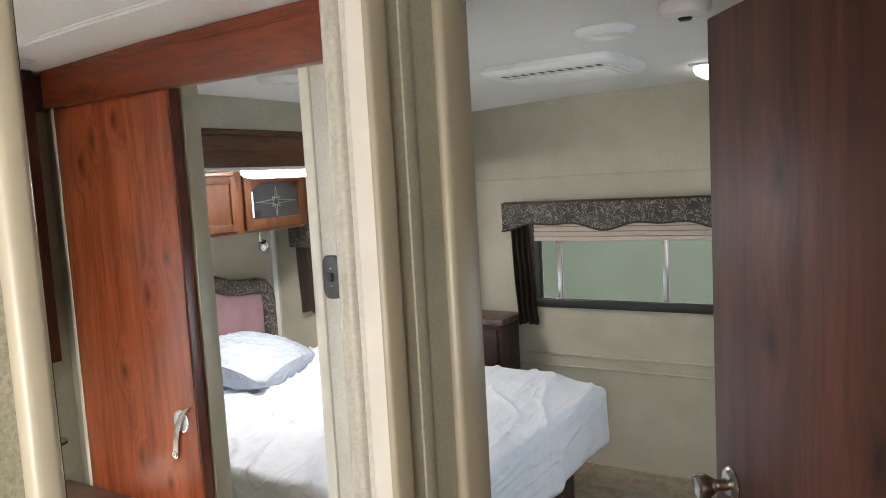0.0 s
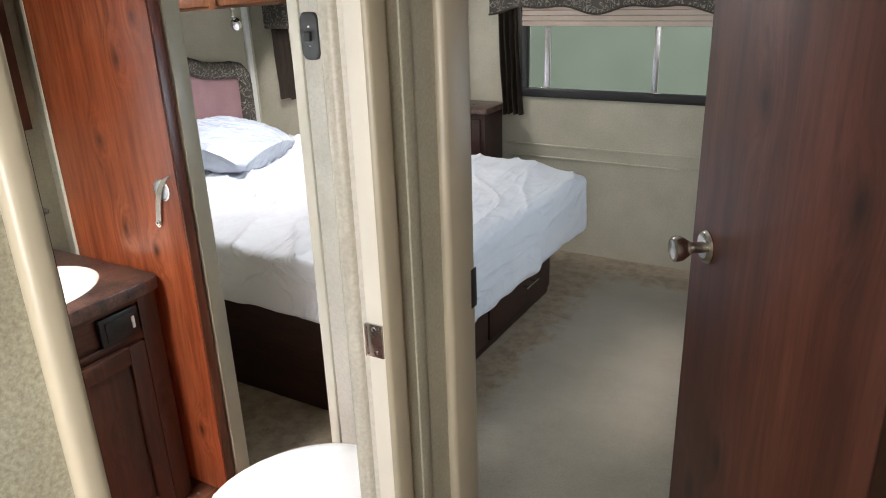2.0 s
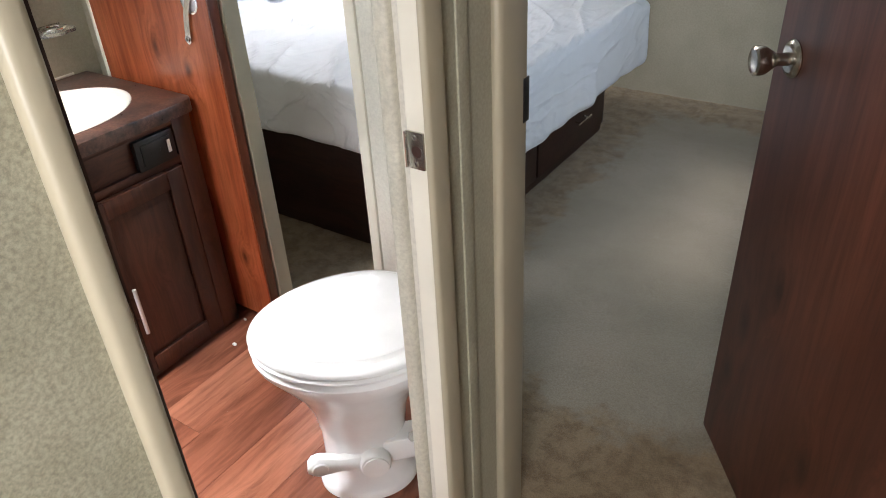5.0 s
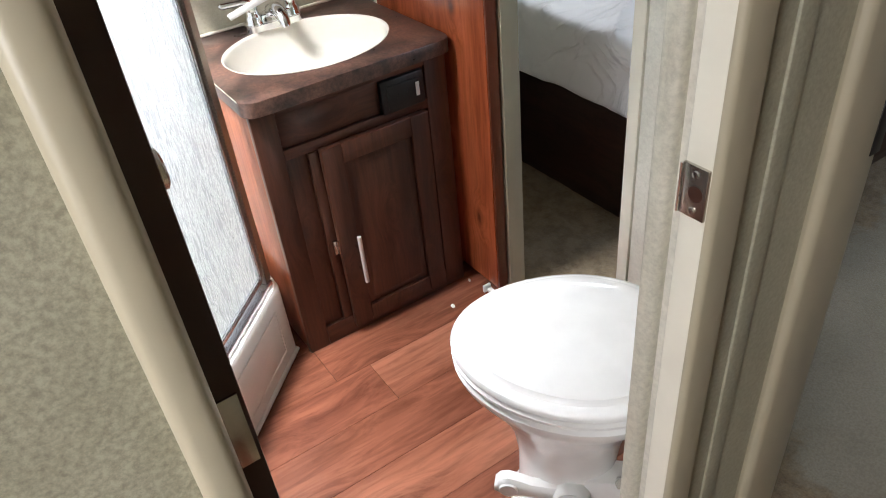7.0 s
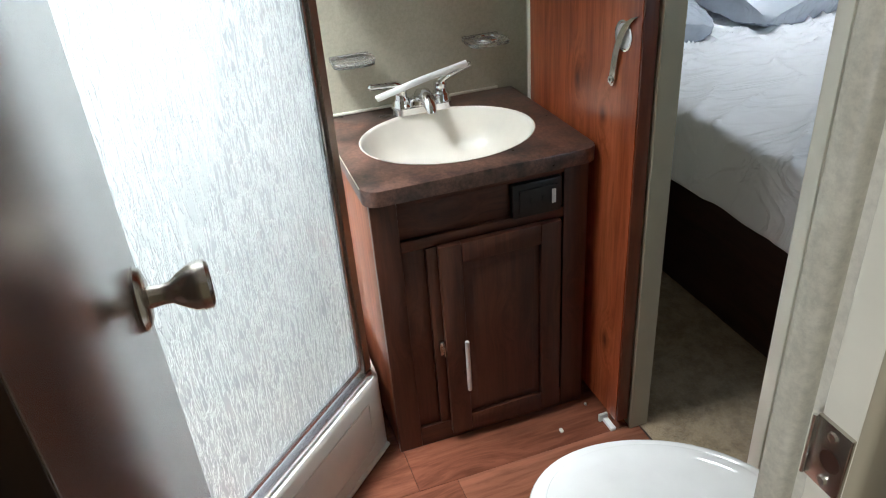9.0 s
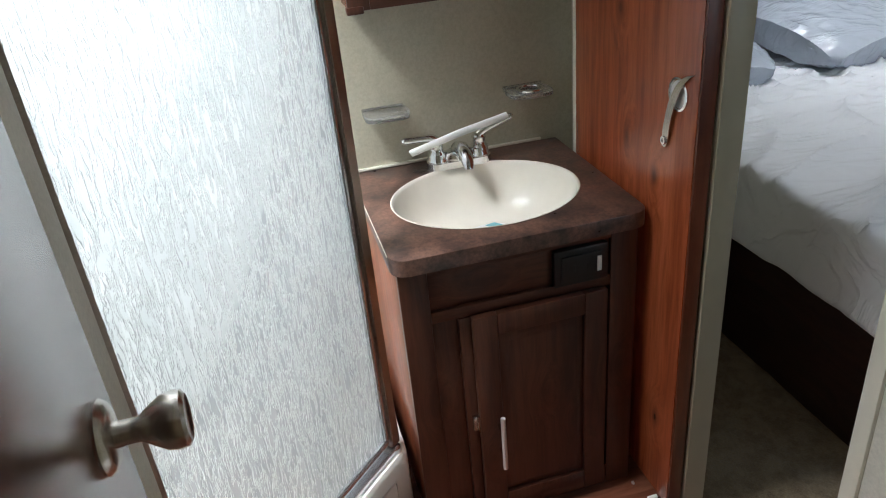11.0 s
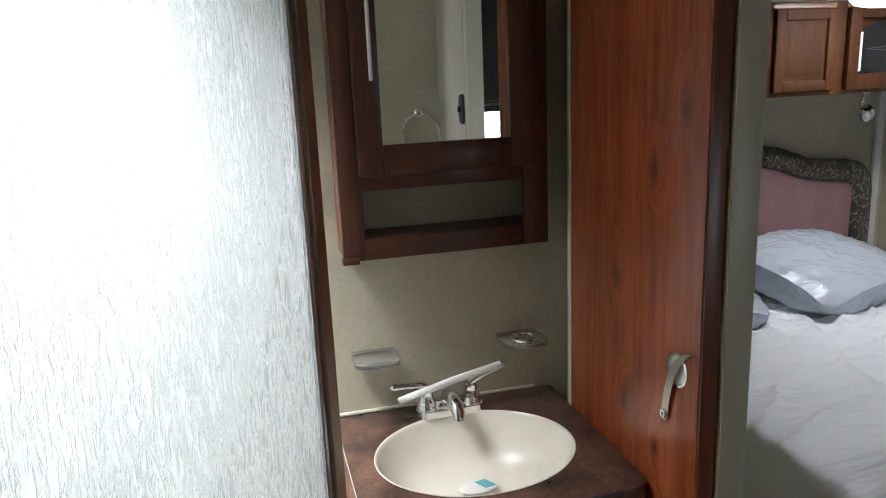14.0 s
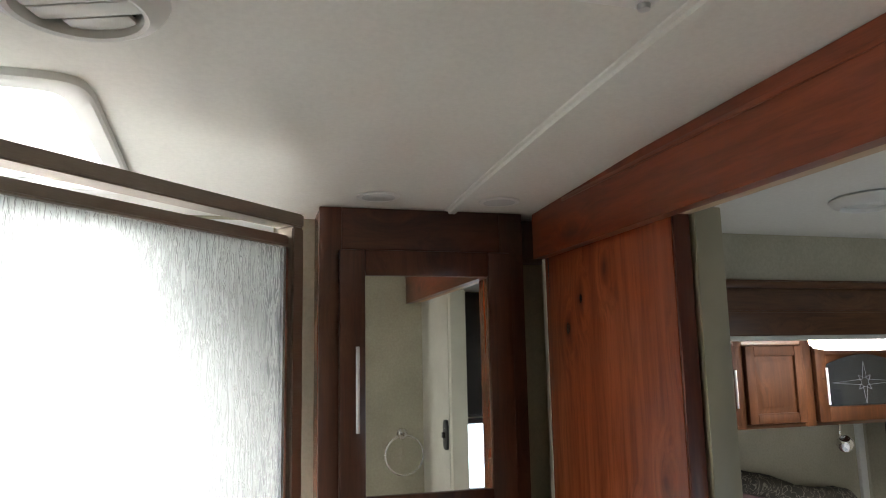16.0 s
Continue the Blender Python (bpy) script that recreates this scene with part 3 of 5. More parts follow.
sp = thing("strike_plate", (-0.616, 0.8025, 0.968), "brushed steel strike plate screwed to the bath door jamb", "strike plate")
part("plate", boxes((-0.631, 0.7995, 0.968, -0.601, 0.8035, 1.024), bevel=0.001), STEEL, sp)
part("latch_hole", lathe([(0, 0.0), (0.0085, 0.0), (0.0085, 0.0006), (0, 0.0006)], 20, Matrix.Translation((-0.613, 0.7995, 0.9955)) @ pose(0, 0, 0, 90)), EDGE, sp)
part("lip", tube([(-0.6315, 0.7985, 0.969), (-0.6315, 0.7985, 1.023)], 0.0016, 8), CHROME, sp, "bright bent lip")
for z in (0.976, 1.016):
    part("screw", lathe([(0, 0.0025), (0.0035, 0.002), (0.0042, 0)], 12, Matrix.Translation((-0.615, 0.7995, z)) @ pose(0, 0, 0, 90)), CHROME, sp)
solid("strike_plate", (-0.589, 1.05, 0.95), boxes((-0.5895, 1.058, 0.945, -0.5868, 1.0775, 1.02), bevel=0.001), BLACK, "black strike plate on the bedroom door jamb", "strike plate")

# ---- doors ----


def knob_set(parent, at, normal_turn):
    """A tulip knob on its round rose, standing out along local -y before the turn."""
    m = Matrix.Translation(at) @ pose(0, 0, 0, 0, 0, normal_turn) @ pose(0, 0, 0, 90)
    rose = part("rose", lathe([(0, 0), (0.033, 0), (0.034, 0.003), (0.030, 0.008), (0.020, 0.011), (0.0, 0.011)], 32, m), STEEL, parent)
    part("knob", lathe([(0, 0.010), (0.012, 0.010), (0.011, 0.024), (0.0115, 0.032), (0.017, 0.040), (0.0245, 0.052), (0.0265, 0.062), (0.0255, 0.069), (0.021, 0.072), (0.018, 0.0705), (0.0, 0.0695)], 32, m), STEEL, parent)
    return rose


def swing_door(name, hinge, free, thick, z0, z1, label, film, side, knob_back=0.062, knob_z=0.985):
    """A flush door from its hinge to its free edge; side is +1 where the slab lies to the left of that line."""
    h, f = Vector((*hinge, 0)), Vector((*free, 0))
    d = (f - h)
    w = d.length
    ang = math.degrees(math.atan2(d.y, d.x))
    root = thing(name, (h.x, h.y, z0), label, "door", turn=ang)
    y0, y1 = (0, thick) if side > 0 else (-thick, 0)
    part("slab", boxes((0.001, y0, 0, w - 0.001, y1, z1 - z0), bevel=0.0015), film, root, local=True)
    part("edge_band", boxes((-0.0015, y0 + 0.001, 0.002, 0.0008, y1 - 0.001, z1 - z0 - 0.002), bevel=0.0003), EDGE, root, "dark edge band", local=True)
    part("edge_band", boxes((w - 0.0008, y0 + 0.001, 0.002, w + 0.0015, y1 - 0.001, z1 - z0 - 0.002), bevel=0.0003), EDGE, root, "dark edge band", local=True)
    for zz in (0.25, 0.93, 1.62):
        part("hinge", boxes((-0.004, y0 + 0.004, zz, -0.0015, y1 - 0.004, zz + 0.07), bevel=0.0005), STEEL, root, "brushed steel hinge leaf", local=True)
    part("latch_plate", boxes((w + 0.0005, (y0 + y1) / 2 - 0.011, knob_z - z0 - 0.028, w + 0.0025, (y0 + y1) / 2 + 0.011, knob_z - z0 + 0.028), bevel=0.0005), STEEL, root, "brushed steel latch plate", local=True)
    part("latch_bolt", boxes((w + 0.0025, (y0 + y1) / 2 - 0.006, knob_z - z0 - 0.009, w + 0.012, (y0 + y1) / 2 + 0.006, knob_z - z0 + 0.009), bevel=0.002), STEEL, root, local=True)
    base = BASE[root.name]
    kx = w - knob_back
    knob_set(root, base @ Vector((kx, y1, knob_z - z0)), ang + 180)
    knob_set(root, base @ Vector((kx, y0, knob_z - z0)), ang)
    return root


# the bath door stands open into the bath, the bedroom door open into the bedroom
swing_door("bath_door", (-0.631, 0.358), (-1.096, 0.344), 0.028, 0.02, 1.88, "dark wood-film bath door standing open, with a satin knob", DOORGLOSS, +1, knob_z=0.995)
swing_door("bedroom_door", (0.084, 1.013), (-0.272, 1.517), 0.034, 0.025, 1.88, "dark walnut-look bedroom door standing half open", DOORDARK, +1, 0.068, knob_z=0.985)


def sliding_door():
    root = thing("sliding_door", (-1.81, 1.268, 0.03), "cherry-red wood-look sliding door of the bath, partly open", "sliding door")
    part("panel", boxes((-2.060, 1.250, 0.03, -1.562, 1.282, 1.895), bevel=0.0015), CHERRY, root)
    # Edge turned away from the shower, coloured as shaded cherry.
    part("edge_band", boxes((-1.5618, 1.2515, 0.032, -1.556, 1.281, 1.893), bevel=0.0006), CHERRYSHADE, root, "cherry edge band in a shaded tone")
    part("edge_bead", boxes((-2.074, 1.248, 0.03, -2.0602, 1.272, 1.895), bevel=0.003), TRIMPALE, root, "pale edge bead")
    latch = part("recessed_pull", lathe([(0.026, 0), (0.031, 0.0), (0.031, 0.003), (0.027, 0.004), (0.026, 0.0)], 32, Matrix.Translation((-1.622, 1.2502, 0.997)) @ pose(0, 0, 0, 90)), CHROME, root, "round recessed pull")
    part("pull_cup", lathe([(0, 0.0006), (0.0255, 0.0006), (0.0255, 0.001), (0, 0.001)], 32, Matrix.Translation((-1.622, 1.2502, 0.997)) @ pose(0, 0, 0, 90)), HANDLE, latch)
    bm = bmesh.new()
    pts = [(-1.572, 1.043), (-1.580, 1.041), (-1.594, 1.033), (-1.608, 1.020), (-1.621, 1.002), (-1.632, 0.980), (-1.640, 0.955), (-1.646, 0.930), (-1.649, 0.912), (-1.651, 0.900), (-1.652, 0.892), (-1.6525, 0.888)]
    wid = [0.010, 0.012, 0.0125, 0.0125, 0.012, 0.0115, 0.011, 0.0105, 0.0105, 0.010, 0.0075, 0.003]
    rows = []
    for i, ((x, z), w) in enumerate(zip(pts, wid)):
        out = 1.2450 - 0.003 * math.sin(math.pi * i / (len(pts) - 1))
        rows.append([bm.verts.new((x + sx * w, yy, z + 0.3 * sx * w)) for sx, yy in ((-1, out), (1, out), (1, out + 0.003), (-1, out + 0.003))])
    for a, b in zip(rows, rows[1:]):
        for j in range(4):
            bm.faces.new((a[j], a[(j + 1) % 4], b[(j + 1) % 4], b[j]))
    bm.faces.new(rows[0])
    bm.faces.new(rows[-1][::-1])
    strap = part("latch_strap", bm, STEEL, root, "bent satin steel latch strap")
    part("strap_eyelet", lathe([(0.004, 0), (0.0085, 0), (0.008, 0.003), (0.004, 0.003), (0.004, 0)], 20, Matrix.Translation((-1.653, 1.2435, 0.902)) @ pose(0, 0, 0, 90)), CHROME, strap)
    part("floor_guide", boxes((-1.60, 1.235, 0.004, -1.555, 1.249, 0.014), (-1.604, 1.225, 0.004, -1.596, 1.249, 0.026), bevel=0.001), WHITE, root, "white plastic floor guide")


sliding_door()


def door_header():
    root = thing("door_header", (-1.4, 1.23, 1.867), "cherry wood valance hiding the sliding door's track", "door header")
    bm = bmesh.new()
    for a, b in ((-2.06, -1.6), (-1.6, -1.0), (-1.0, -0.770)):
        za, zb = roof_z(a) - 0.001, roof_z(b) - 0.001
        v = [bm.verts.new(p) for p in ((a, 1.222, 1.867), (b, 1.222, 1.867), (b, 1.246, 1.867), (a, 1.246, 1.867), (a, 1.222, za), (b, 1.222, zb), (b, 1.246, zb), (a, 1.246, za))]
        for q in ((3, 2, 1, 0), (4, 5, 6, 7), (0, 1, 5, 4), (2, 3, 7, 6)) + (((3, 0, 4, 7),) if a < -2 else ()) + (((1, 2, 6, 5),) if b > -0.8 else ()):
            bm.faces.new([v[i] for i in q])
    bmesh.ops.remove_doubles(bm, verts=bm.verts, dist=1e-5)
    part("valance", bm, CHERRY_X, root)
    part("track", boxes((-1.556, 1.2465, 1.872, -0.770, 1.283, 1.884), bevel=0.001), TAN, root, "pale wooden track strip")
    # Dark block put in for the dark gap left of the valance.
    part("end_gap_fill", boxes((-2.168, 1.200, 1.868, -2.061, 1.285, 1.955), bevel=0.002), EDGE, root, "dark fill in the gap at the valance end")
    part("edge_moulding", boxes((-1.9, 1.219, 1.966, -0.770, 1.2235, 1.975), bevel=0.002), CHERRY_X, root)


door_header()

# ---- vanity ----


def rail_handle(parent, x, y, z0, z1, out=0.030, r=0.0055):
    """An upright bar pull standing off a face that looks towards +x."""
    bar = part("handle", tube([(x + out, y, z0), (x + out, y, z1)], r, 12), HANDLE, parent, "slim chrome bar pull")
    for z in (z0 + (z1 - z0) * 0.22, z0 + (z1 - z0) * 0.70):
        part("standoff", tube([(x - 0.001, y, z), (x + out, y, z)], 0.0035, 10), CHROME, bar)
    return bar


def raised_door(parent, x, y0, z0, y1, z1, mat, thick=0.019, frame=0.052, name="door"):
    """A cabinet door facing +x: frame, sloped inner bead and a raised centre panel."""
    bm = boxes((x, y0, z0, x + thick, y0 + frame, z1), (x, y1 - frame, z0, x + thick, y1, z1), (x, y0 + frame, z1 - frame, x + thick, y1 - frame, z1), (x, y0 + frame, z0, x + thick, y1 - frame, z0 + frame), bevel=0.003)
    d = part(name, bm, mat, parent)
    a, b, c, e = y0 + frame - 0.002, y1 - frame + 0.002, z0 + frame - 0.002, z1 - frame + 0.002
    pb = bmesh.new()
    rings = []
    for inset, xx in ((0, x + 0.008), (0.006, x + 0.007), (0.024, x + 0.014), (0.026, x + 0.0145)):
        rings.append([pb.verts.new((xx, yy, zz)) for yy, zz in ((a + inset, c + inset), (b - inset, c + inset), (b - inset, e - inset), (a + inset, e - inset))])
    for p, q in zip(rings, rings[1:]):
        for i in range(4):
            pb.faces.new((p[i], p[(i + 1) % 4], q[(i + 1) % 4], q[i]))
    pb.faces.new(rings[-1])
    part("centre_panel", pb, mat, d)
    return d


def vanity():
    root = thing("vanity_cabinet", (-1.93, 0.97, 0), "dark stained vanity cabinet with one raised-panel door", "vanity")
    x = -1.700
    # Shower light is put into the left panel's colour; the right stays dark.
    part("side_panel", boxes((-2.168, 0.716, 0.0, -1.720, 0.732, 0.709), bevel=0.001), SIDEPANEL_LIT, root, "cherry side panel in a lighter, shower-lit tone")
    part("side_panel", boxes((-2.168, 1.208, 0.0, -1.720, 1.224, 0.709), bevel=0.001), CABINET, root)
    for a, b in ((0.714, 0.772), (1.165, 1.226)):
        part("stile", boxes((-1.7195, a, 0.0, x, b, 0.709), bevel=0.0015), CABINET, root)
    part("stile", boxes((-1.7195, 0.828, 0.062, x, 0.866, 0.575), bevel=0.0015), CABINET, root)
    for a, b in ((0.578, 0.604), (0.0, 0.060), (0.690, 0.709)):
        part("rail", boxes((-1.7195, 0.7725, a, x, 1.1645, b), bevel=0.0015), CABINET_Y, root)
    part("false_front", boxes((-1.7195, 0.7725, 0.6045, -1.709, 1.1645, 0.6895), bevel=0.001), CABINET_Y, root)
    part("side_inset", boxes((-1.7195, 0.7725, 0.0605, -1.710, 0.8275, 0.5775), bevel=0.001), CABINET, root)
    part("carcass", boxes((-1.760, 0.8665, 0.0605, -1.722, 1.1645, 0.5775)), EDGE, root)
    d = raised_door(root, -1.698, 0.852, 0.030, 1.150, 0.582, CABINET)
    rail_handle(d, -1.679, 0.893, 0.190, 0.335)
    h = part("hinge", boxes((-1.700, 0.838, 0.280, -1.690, 0.8515, 0.320), bevel=0.002), STEEL, d, "small steel cabinet hinge")
    part("hinge_pin", tube([(-1.689, 0.8505, 0.278), (-1.689, 0.8505, 0.322)], 0.0035, 8), STEEL, h)
    out = thing("power_outlet", (-1.70, 1.10, 0.63), "black twin power outlet box in the vanity front", "outlet")
    part("box", boxes((-1.709, 1.035, 0.602, -1.692, 1.156, 0.686), bevel=0.004), BLACK, out)
    part("face", boxes((-1.692, 1.050, 0.614, -1.6885, 1.142, 0.672), bevel=0.0012), BLACK, out)
    part("indicator", boxes((-1.6884, 1.128, 0.627, -1.6860, 1.138, 0.662), bevel=0.0008), WHITE, out, "small white indicator strip")
    for y in (1.075, 1.105):
        part("slot", boxes((-1.6884, y, 0.636, -1.6876, y + 0.005, 0.650), bevel=0.0002), BLACK, out)


vanity()


def oval(cx, cy, ax, ay, n=64, power=2.0):
    out = []
    for i in range(n):
        a = 2 * math.pi * i / n
        c, s_ = math.cos(a), math.sin(a)
        out.append((cx + ax * math.copysign(abs(c) ** (2 / power), c), cy + ay * math.copysign(abs(s_) ** (2 / power), s_)))
    return out


SINK = (-1.918, 0.968, 0.176, 0.213)


def countertop():
    x0, x1, y0, y1, z0, z1, r = -2.168, -1.680, 0.703, 1.242, 0.7095, 0.745, 0.035
    root = thing("countertop", ((x0 + x1) / 2, 0.97, z0), "brown mottled laminate vanity countertop with rounded corners", "countertop")
    n = 192
    inner = oval(*SINK, n)
    outer = []
    for px, py in inner:
        d = Vector((px - SINK[0], py - SINK[1]))
        best = 1e9
        for lo, hi, c, dv in ((x0, x1, SINK[0], d.x), (y0, y1, SINK[1], d.y)):
            if abs(dv) > 1e-9:
                best = min(best, ((hi if dv > 0 else lo) - c) / dv)
        q = [SINK[0] + d.x * best, SINK[1] + d.y * best]
        for cy in (y0 + r, y1 - r):
            if q[0] > x1 - r and ((q[1] < y0 + r and cy < 1) or (q[1] > y1 - r and cy > 1)):
                v = Vector((q[0] - (x1 - r), q[1] - cy))
                v = v.normalized() * r
                q = [x1 - r + v.x, cy + v.y]
        outer.append(q)
    for cx, cy in ((x0, y0), (x0, y1)):
        k = min(range(n), key=lambda i: (outer[i][0] - cx) ** 2 + (outer[i][1] - cy) ** 2)
        outer[k] = [cx, cy]
    bm = bmesh.new()
    ti, to = [bm.verts.new((*p, z1)) for p in inner], [bm.verts.new((*p, z1)) for p in outer]
    bi, bo = [bm.verts.new((*p, z0)) for p in inner], [bm.verts.new((*p, z0)) for p in outer]
    for i in range(n):
        j = (i + 1) % n
        for q in ((ti[i], ti[j], to[j], to[i]), (bo[i], bo[j], bi[j], bi[i]), (to[i], to[j], bo[j], bo[i]), (bi[i], bi[j], ti[j], ti[i])):
            bm.faces.new(q)
    bmesh.ops.recalc_face_normals(bm, faces=bm.faces)
    rim = [e for e in bm.edges if e.verts[0] in set(to) and e.verts[1] in set(to)]
    bmesh.ops.bevel(bm, geom=rim, offset=0.003, segments=2, profile=0.5, affect="EDGES")
    part("slab", bm, COUNTER, root)
    part("caulk_line", boxes((-2.1695, 0.703, 0.7455, -2.163, 1.20, 0.753), bevel=0.002), TRIMPALE, root, "pale caulk line along the wall")
    part("edge_line", boxes((-2.15, 0.7012, 0.7415, -1.715, 0.7028, 0.7445), bevel=0.0004), TRIMPALE, root, "pale laminate edge line")

    sink = thing("sink_basin", (SINK[0], SINK[1], 0.60), "ivory oval sink basin set in the countertop", "sink")
    bm = bmesh.new()
    rows = []
    for k, z, s_ in ((1.0, 0.7452, 0), (1.004, 0.7462, 0), (0.996, 0.7468, 0), (0.985, 0.7458, 0), (0.965, 0.738, 0), (0.915, 0.705, 0), (0.80, 0.665, 0), (0.62, 0.635, 0), (0.38, 0.622, 0), (0.14, 0.618, 0)):
        rows.append([bm.verts.new((*p, z)) for p in oval(SINK[0], SINK[1], SINK[2] * k, SINK[3] * k, 64)])
    for a, b in zip(rows, rows[1:]):
        for i in range(64):
            bm.faces.new((a[i], a[(i + 1) % 64], b[(i + 1) % 64], b[i]))
    bm.faces.new(rows[-1])
    part("bowl", bm, BASIN, sink)
    part("drain", lathe([(0, 0.621), (0.012, 0.621), (0.019, 0.6225), (0.022, 0.620), (0.022, 0.618)], 24, Matrix.Translation((SINK[0], SINK[1], 0))), CHROME, sink, "chrome drain ring")
    lab = thing("paper_label", (-1.93, 0.98, 0.625), "loose white and teal paper label in the sink", "label")
    m = Matrix.Translation((-1.945, 0.978, 0.638)) @ pose(0, 0, 0, 0, -14, 12)
    part("disc", lathe([(0, 0.0012), (0.042, 0.0012), (0.042, 0), (0, 0)], 28, m), WHITE, lab)
    tb = boxes((-0.030, 0.008, 0.0014, 0.022, 0.034, 0.0022))
    tb.transform(m)
    part("teal_band", tb, BLUESTICK, lab, "teal printed band")


countertop()


def faucet():
    z = 0.7462
    cx, cy = -2.105, 0.963
    root = thing("faucet", (cx, cy, z), "chrome two-handle centre-set bathroom faucet", "faucet")
    foot = [(cx + 0.027 * math.cos(a), cy + 0.027 * math.sin(a) + 0.053 * (1 if math.sin(a) > 0 else -1)) for a in [2 * math.pi * (i + 0.5) / 40 for i in range(40)]]
    part("base", prism(foot, z, z + 0.016, 0.005), CHROME, root)
    bridge = loft([[(cx + 0.024 * k * math.cos(a), cy + 0.046 * k * math.sin(a), z + h) for a in [2 * math.pi * i / 32 for i in range(32)]] for k, h in ((1, 0.015), (0.97, 0.026), (0.85, 0.034), (0.55, 0.039))])
    part("bridge", bridge, CHROME, root)
    part("spout", tube([(cx, cy, z + 0.020), (cx + 0.010, cy, z + 0.040), (cx + 0.032, cy, z + 0.047), (cx + 0.060, cy, z + 0.043), (cx + 0.080, cy, z + 0.030), (cx + 0.084, cy, z + 0.016)], [0.021, 0.021, 0.019, 0.017, 0.0145, 0.0125], 20), CHROME, root)
    for sgn, lift, reach in ((-1, 0.002, 0.064), (1, 0.022, 0.066)):
        hy = cy + sgn * 0.053
        post = part("handle_post", lathe([(0, 0), (0.024, 0), (0.0245, 0.005), (0.022, 0.009), (0.0225, 0.018), (0.020, 0.024), (0.0165, 0.028), (0.016, 0.040), (0.0175, 0.044), (0.015, 0.052), (0, 0.056)], 28, Matrix.Translation((cx, hy, z + 0.015))), CHROME, root)
        a0 = Vector((cx + 0.001, hy, z + 0.066))
        a1 = Vector((cx + 0.004, hy + sgn * 0.020, z + 0.078))
        a2 = Vector((cx + 0.006, hy + sgn * (0.020 + reach), z + 0.080 + lift))
        part("lever", tube([a0, a0.lerp(a1, 0.5) + Vector((0, 0, 0.003)), a1, a1.lerp(a2, 0.15), a1.lerp(a2, 0.92), a1.lerp(a2, 0.93), a2], [0.0125, 0.0115, 0.0095, 0.0080, 0.0092, 0.0075, 0.0045], 16), CHROME, post)
    st = tube([(-2.074, 0.840, 0.802), (-2.074, 0.842, 0.803), (-2.085, 0.964, 0.830), (-2.095, 1.086, 0.851), (-2.095, 1.088, 0.852)], [0.0060, 0.0088, 0.0088, 0.0088, 0.0060], 14)
    for v in st.verts:
        v.co.x = -2.085 + (v.co.x + 2.085) * 0.6
    solid("plastic_sleeve", (-2.085, 0.964, 0.80), st, WHITE, "white plastic sleeve lying across the faucet handles", "plastic sleeve")


faucet()


def soap_dish():
    root = thing("soap_dish", (-2.13, 0.80, 0.89), "clear grey plastic soap dish fixed to the wall", "soap dish")
    part("backplate", boxes((-2.1695, 0.752, 0.886, -2.165, 0.852, 0.899), bevel=0.001), CLEARP, root)
    lo = prism(oval(-2.122, 0.802, 0.042, 0.052, 40, 4), 0.886, 0.892, 0.002)
    part("tray", lo, CLEARP, root)
    rim = [(x, y, 0.897) for x, y in oval(-2.122, 0.802, 0.042, 0.052, 40, 4)]
    part("rim", tube(rim, 0.0025, 8, closed=True), CLEARP, root)


def tumbler_holder():
    root = thing("toothbrush_holder", (-2.13, 1.155, 0.885), "clear smoked plastic tumbler and toothbrush holder on the wall", "toothbrush holder")
    part("backplate", boxes((-2.1695, 1.105, 0.884, -2.165, 1.205, 0.898), bevel=0.001), CLEARP, root)
    bm = bmesh.new()
    n = 48
    o = oval(-2.120, 1.155, 0.044, 0.054, n, 4)
    i_ = oval(-2.115, 1.155, 0.027, 0.030, n)
    for z0, z1 in ((0.886, 0.895),):
        a = [bm.verts.new((*p, z1)) for p in o]
        b = [bm.verts.new((*p, z1)) for p in i_]
        c = [bm.verts.new((*p, z0)) for p in o]
        d = [bm.verts.new((*p, z0)) for p in i_]
        for i in range(n):
            j = (i + 1) % n
            for q in ((a[i], a[j], b[j], b[i]), (c[j], c[i], d[i], d[j]), (a[j], a[i], c[i], c[j]), (b[i], b[j], d[j], d[i])):
                bm.faces.new(q)
    part("tray", bm, CLEARP, root)
    part("ring", tube([(x, y, 0.899) for x, y in i_], 0.004, 8, closed=True), CHROME, root)


soap_dish()
tumbler_holder()


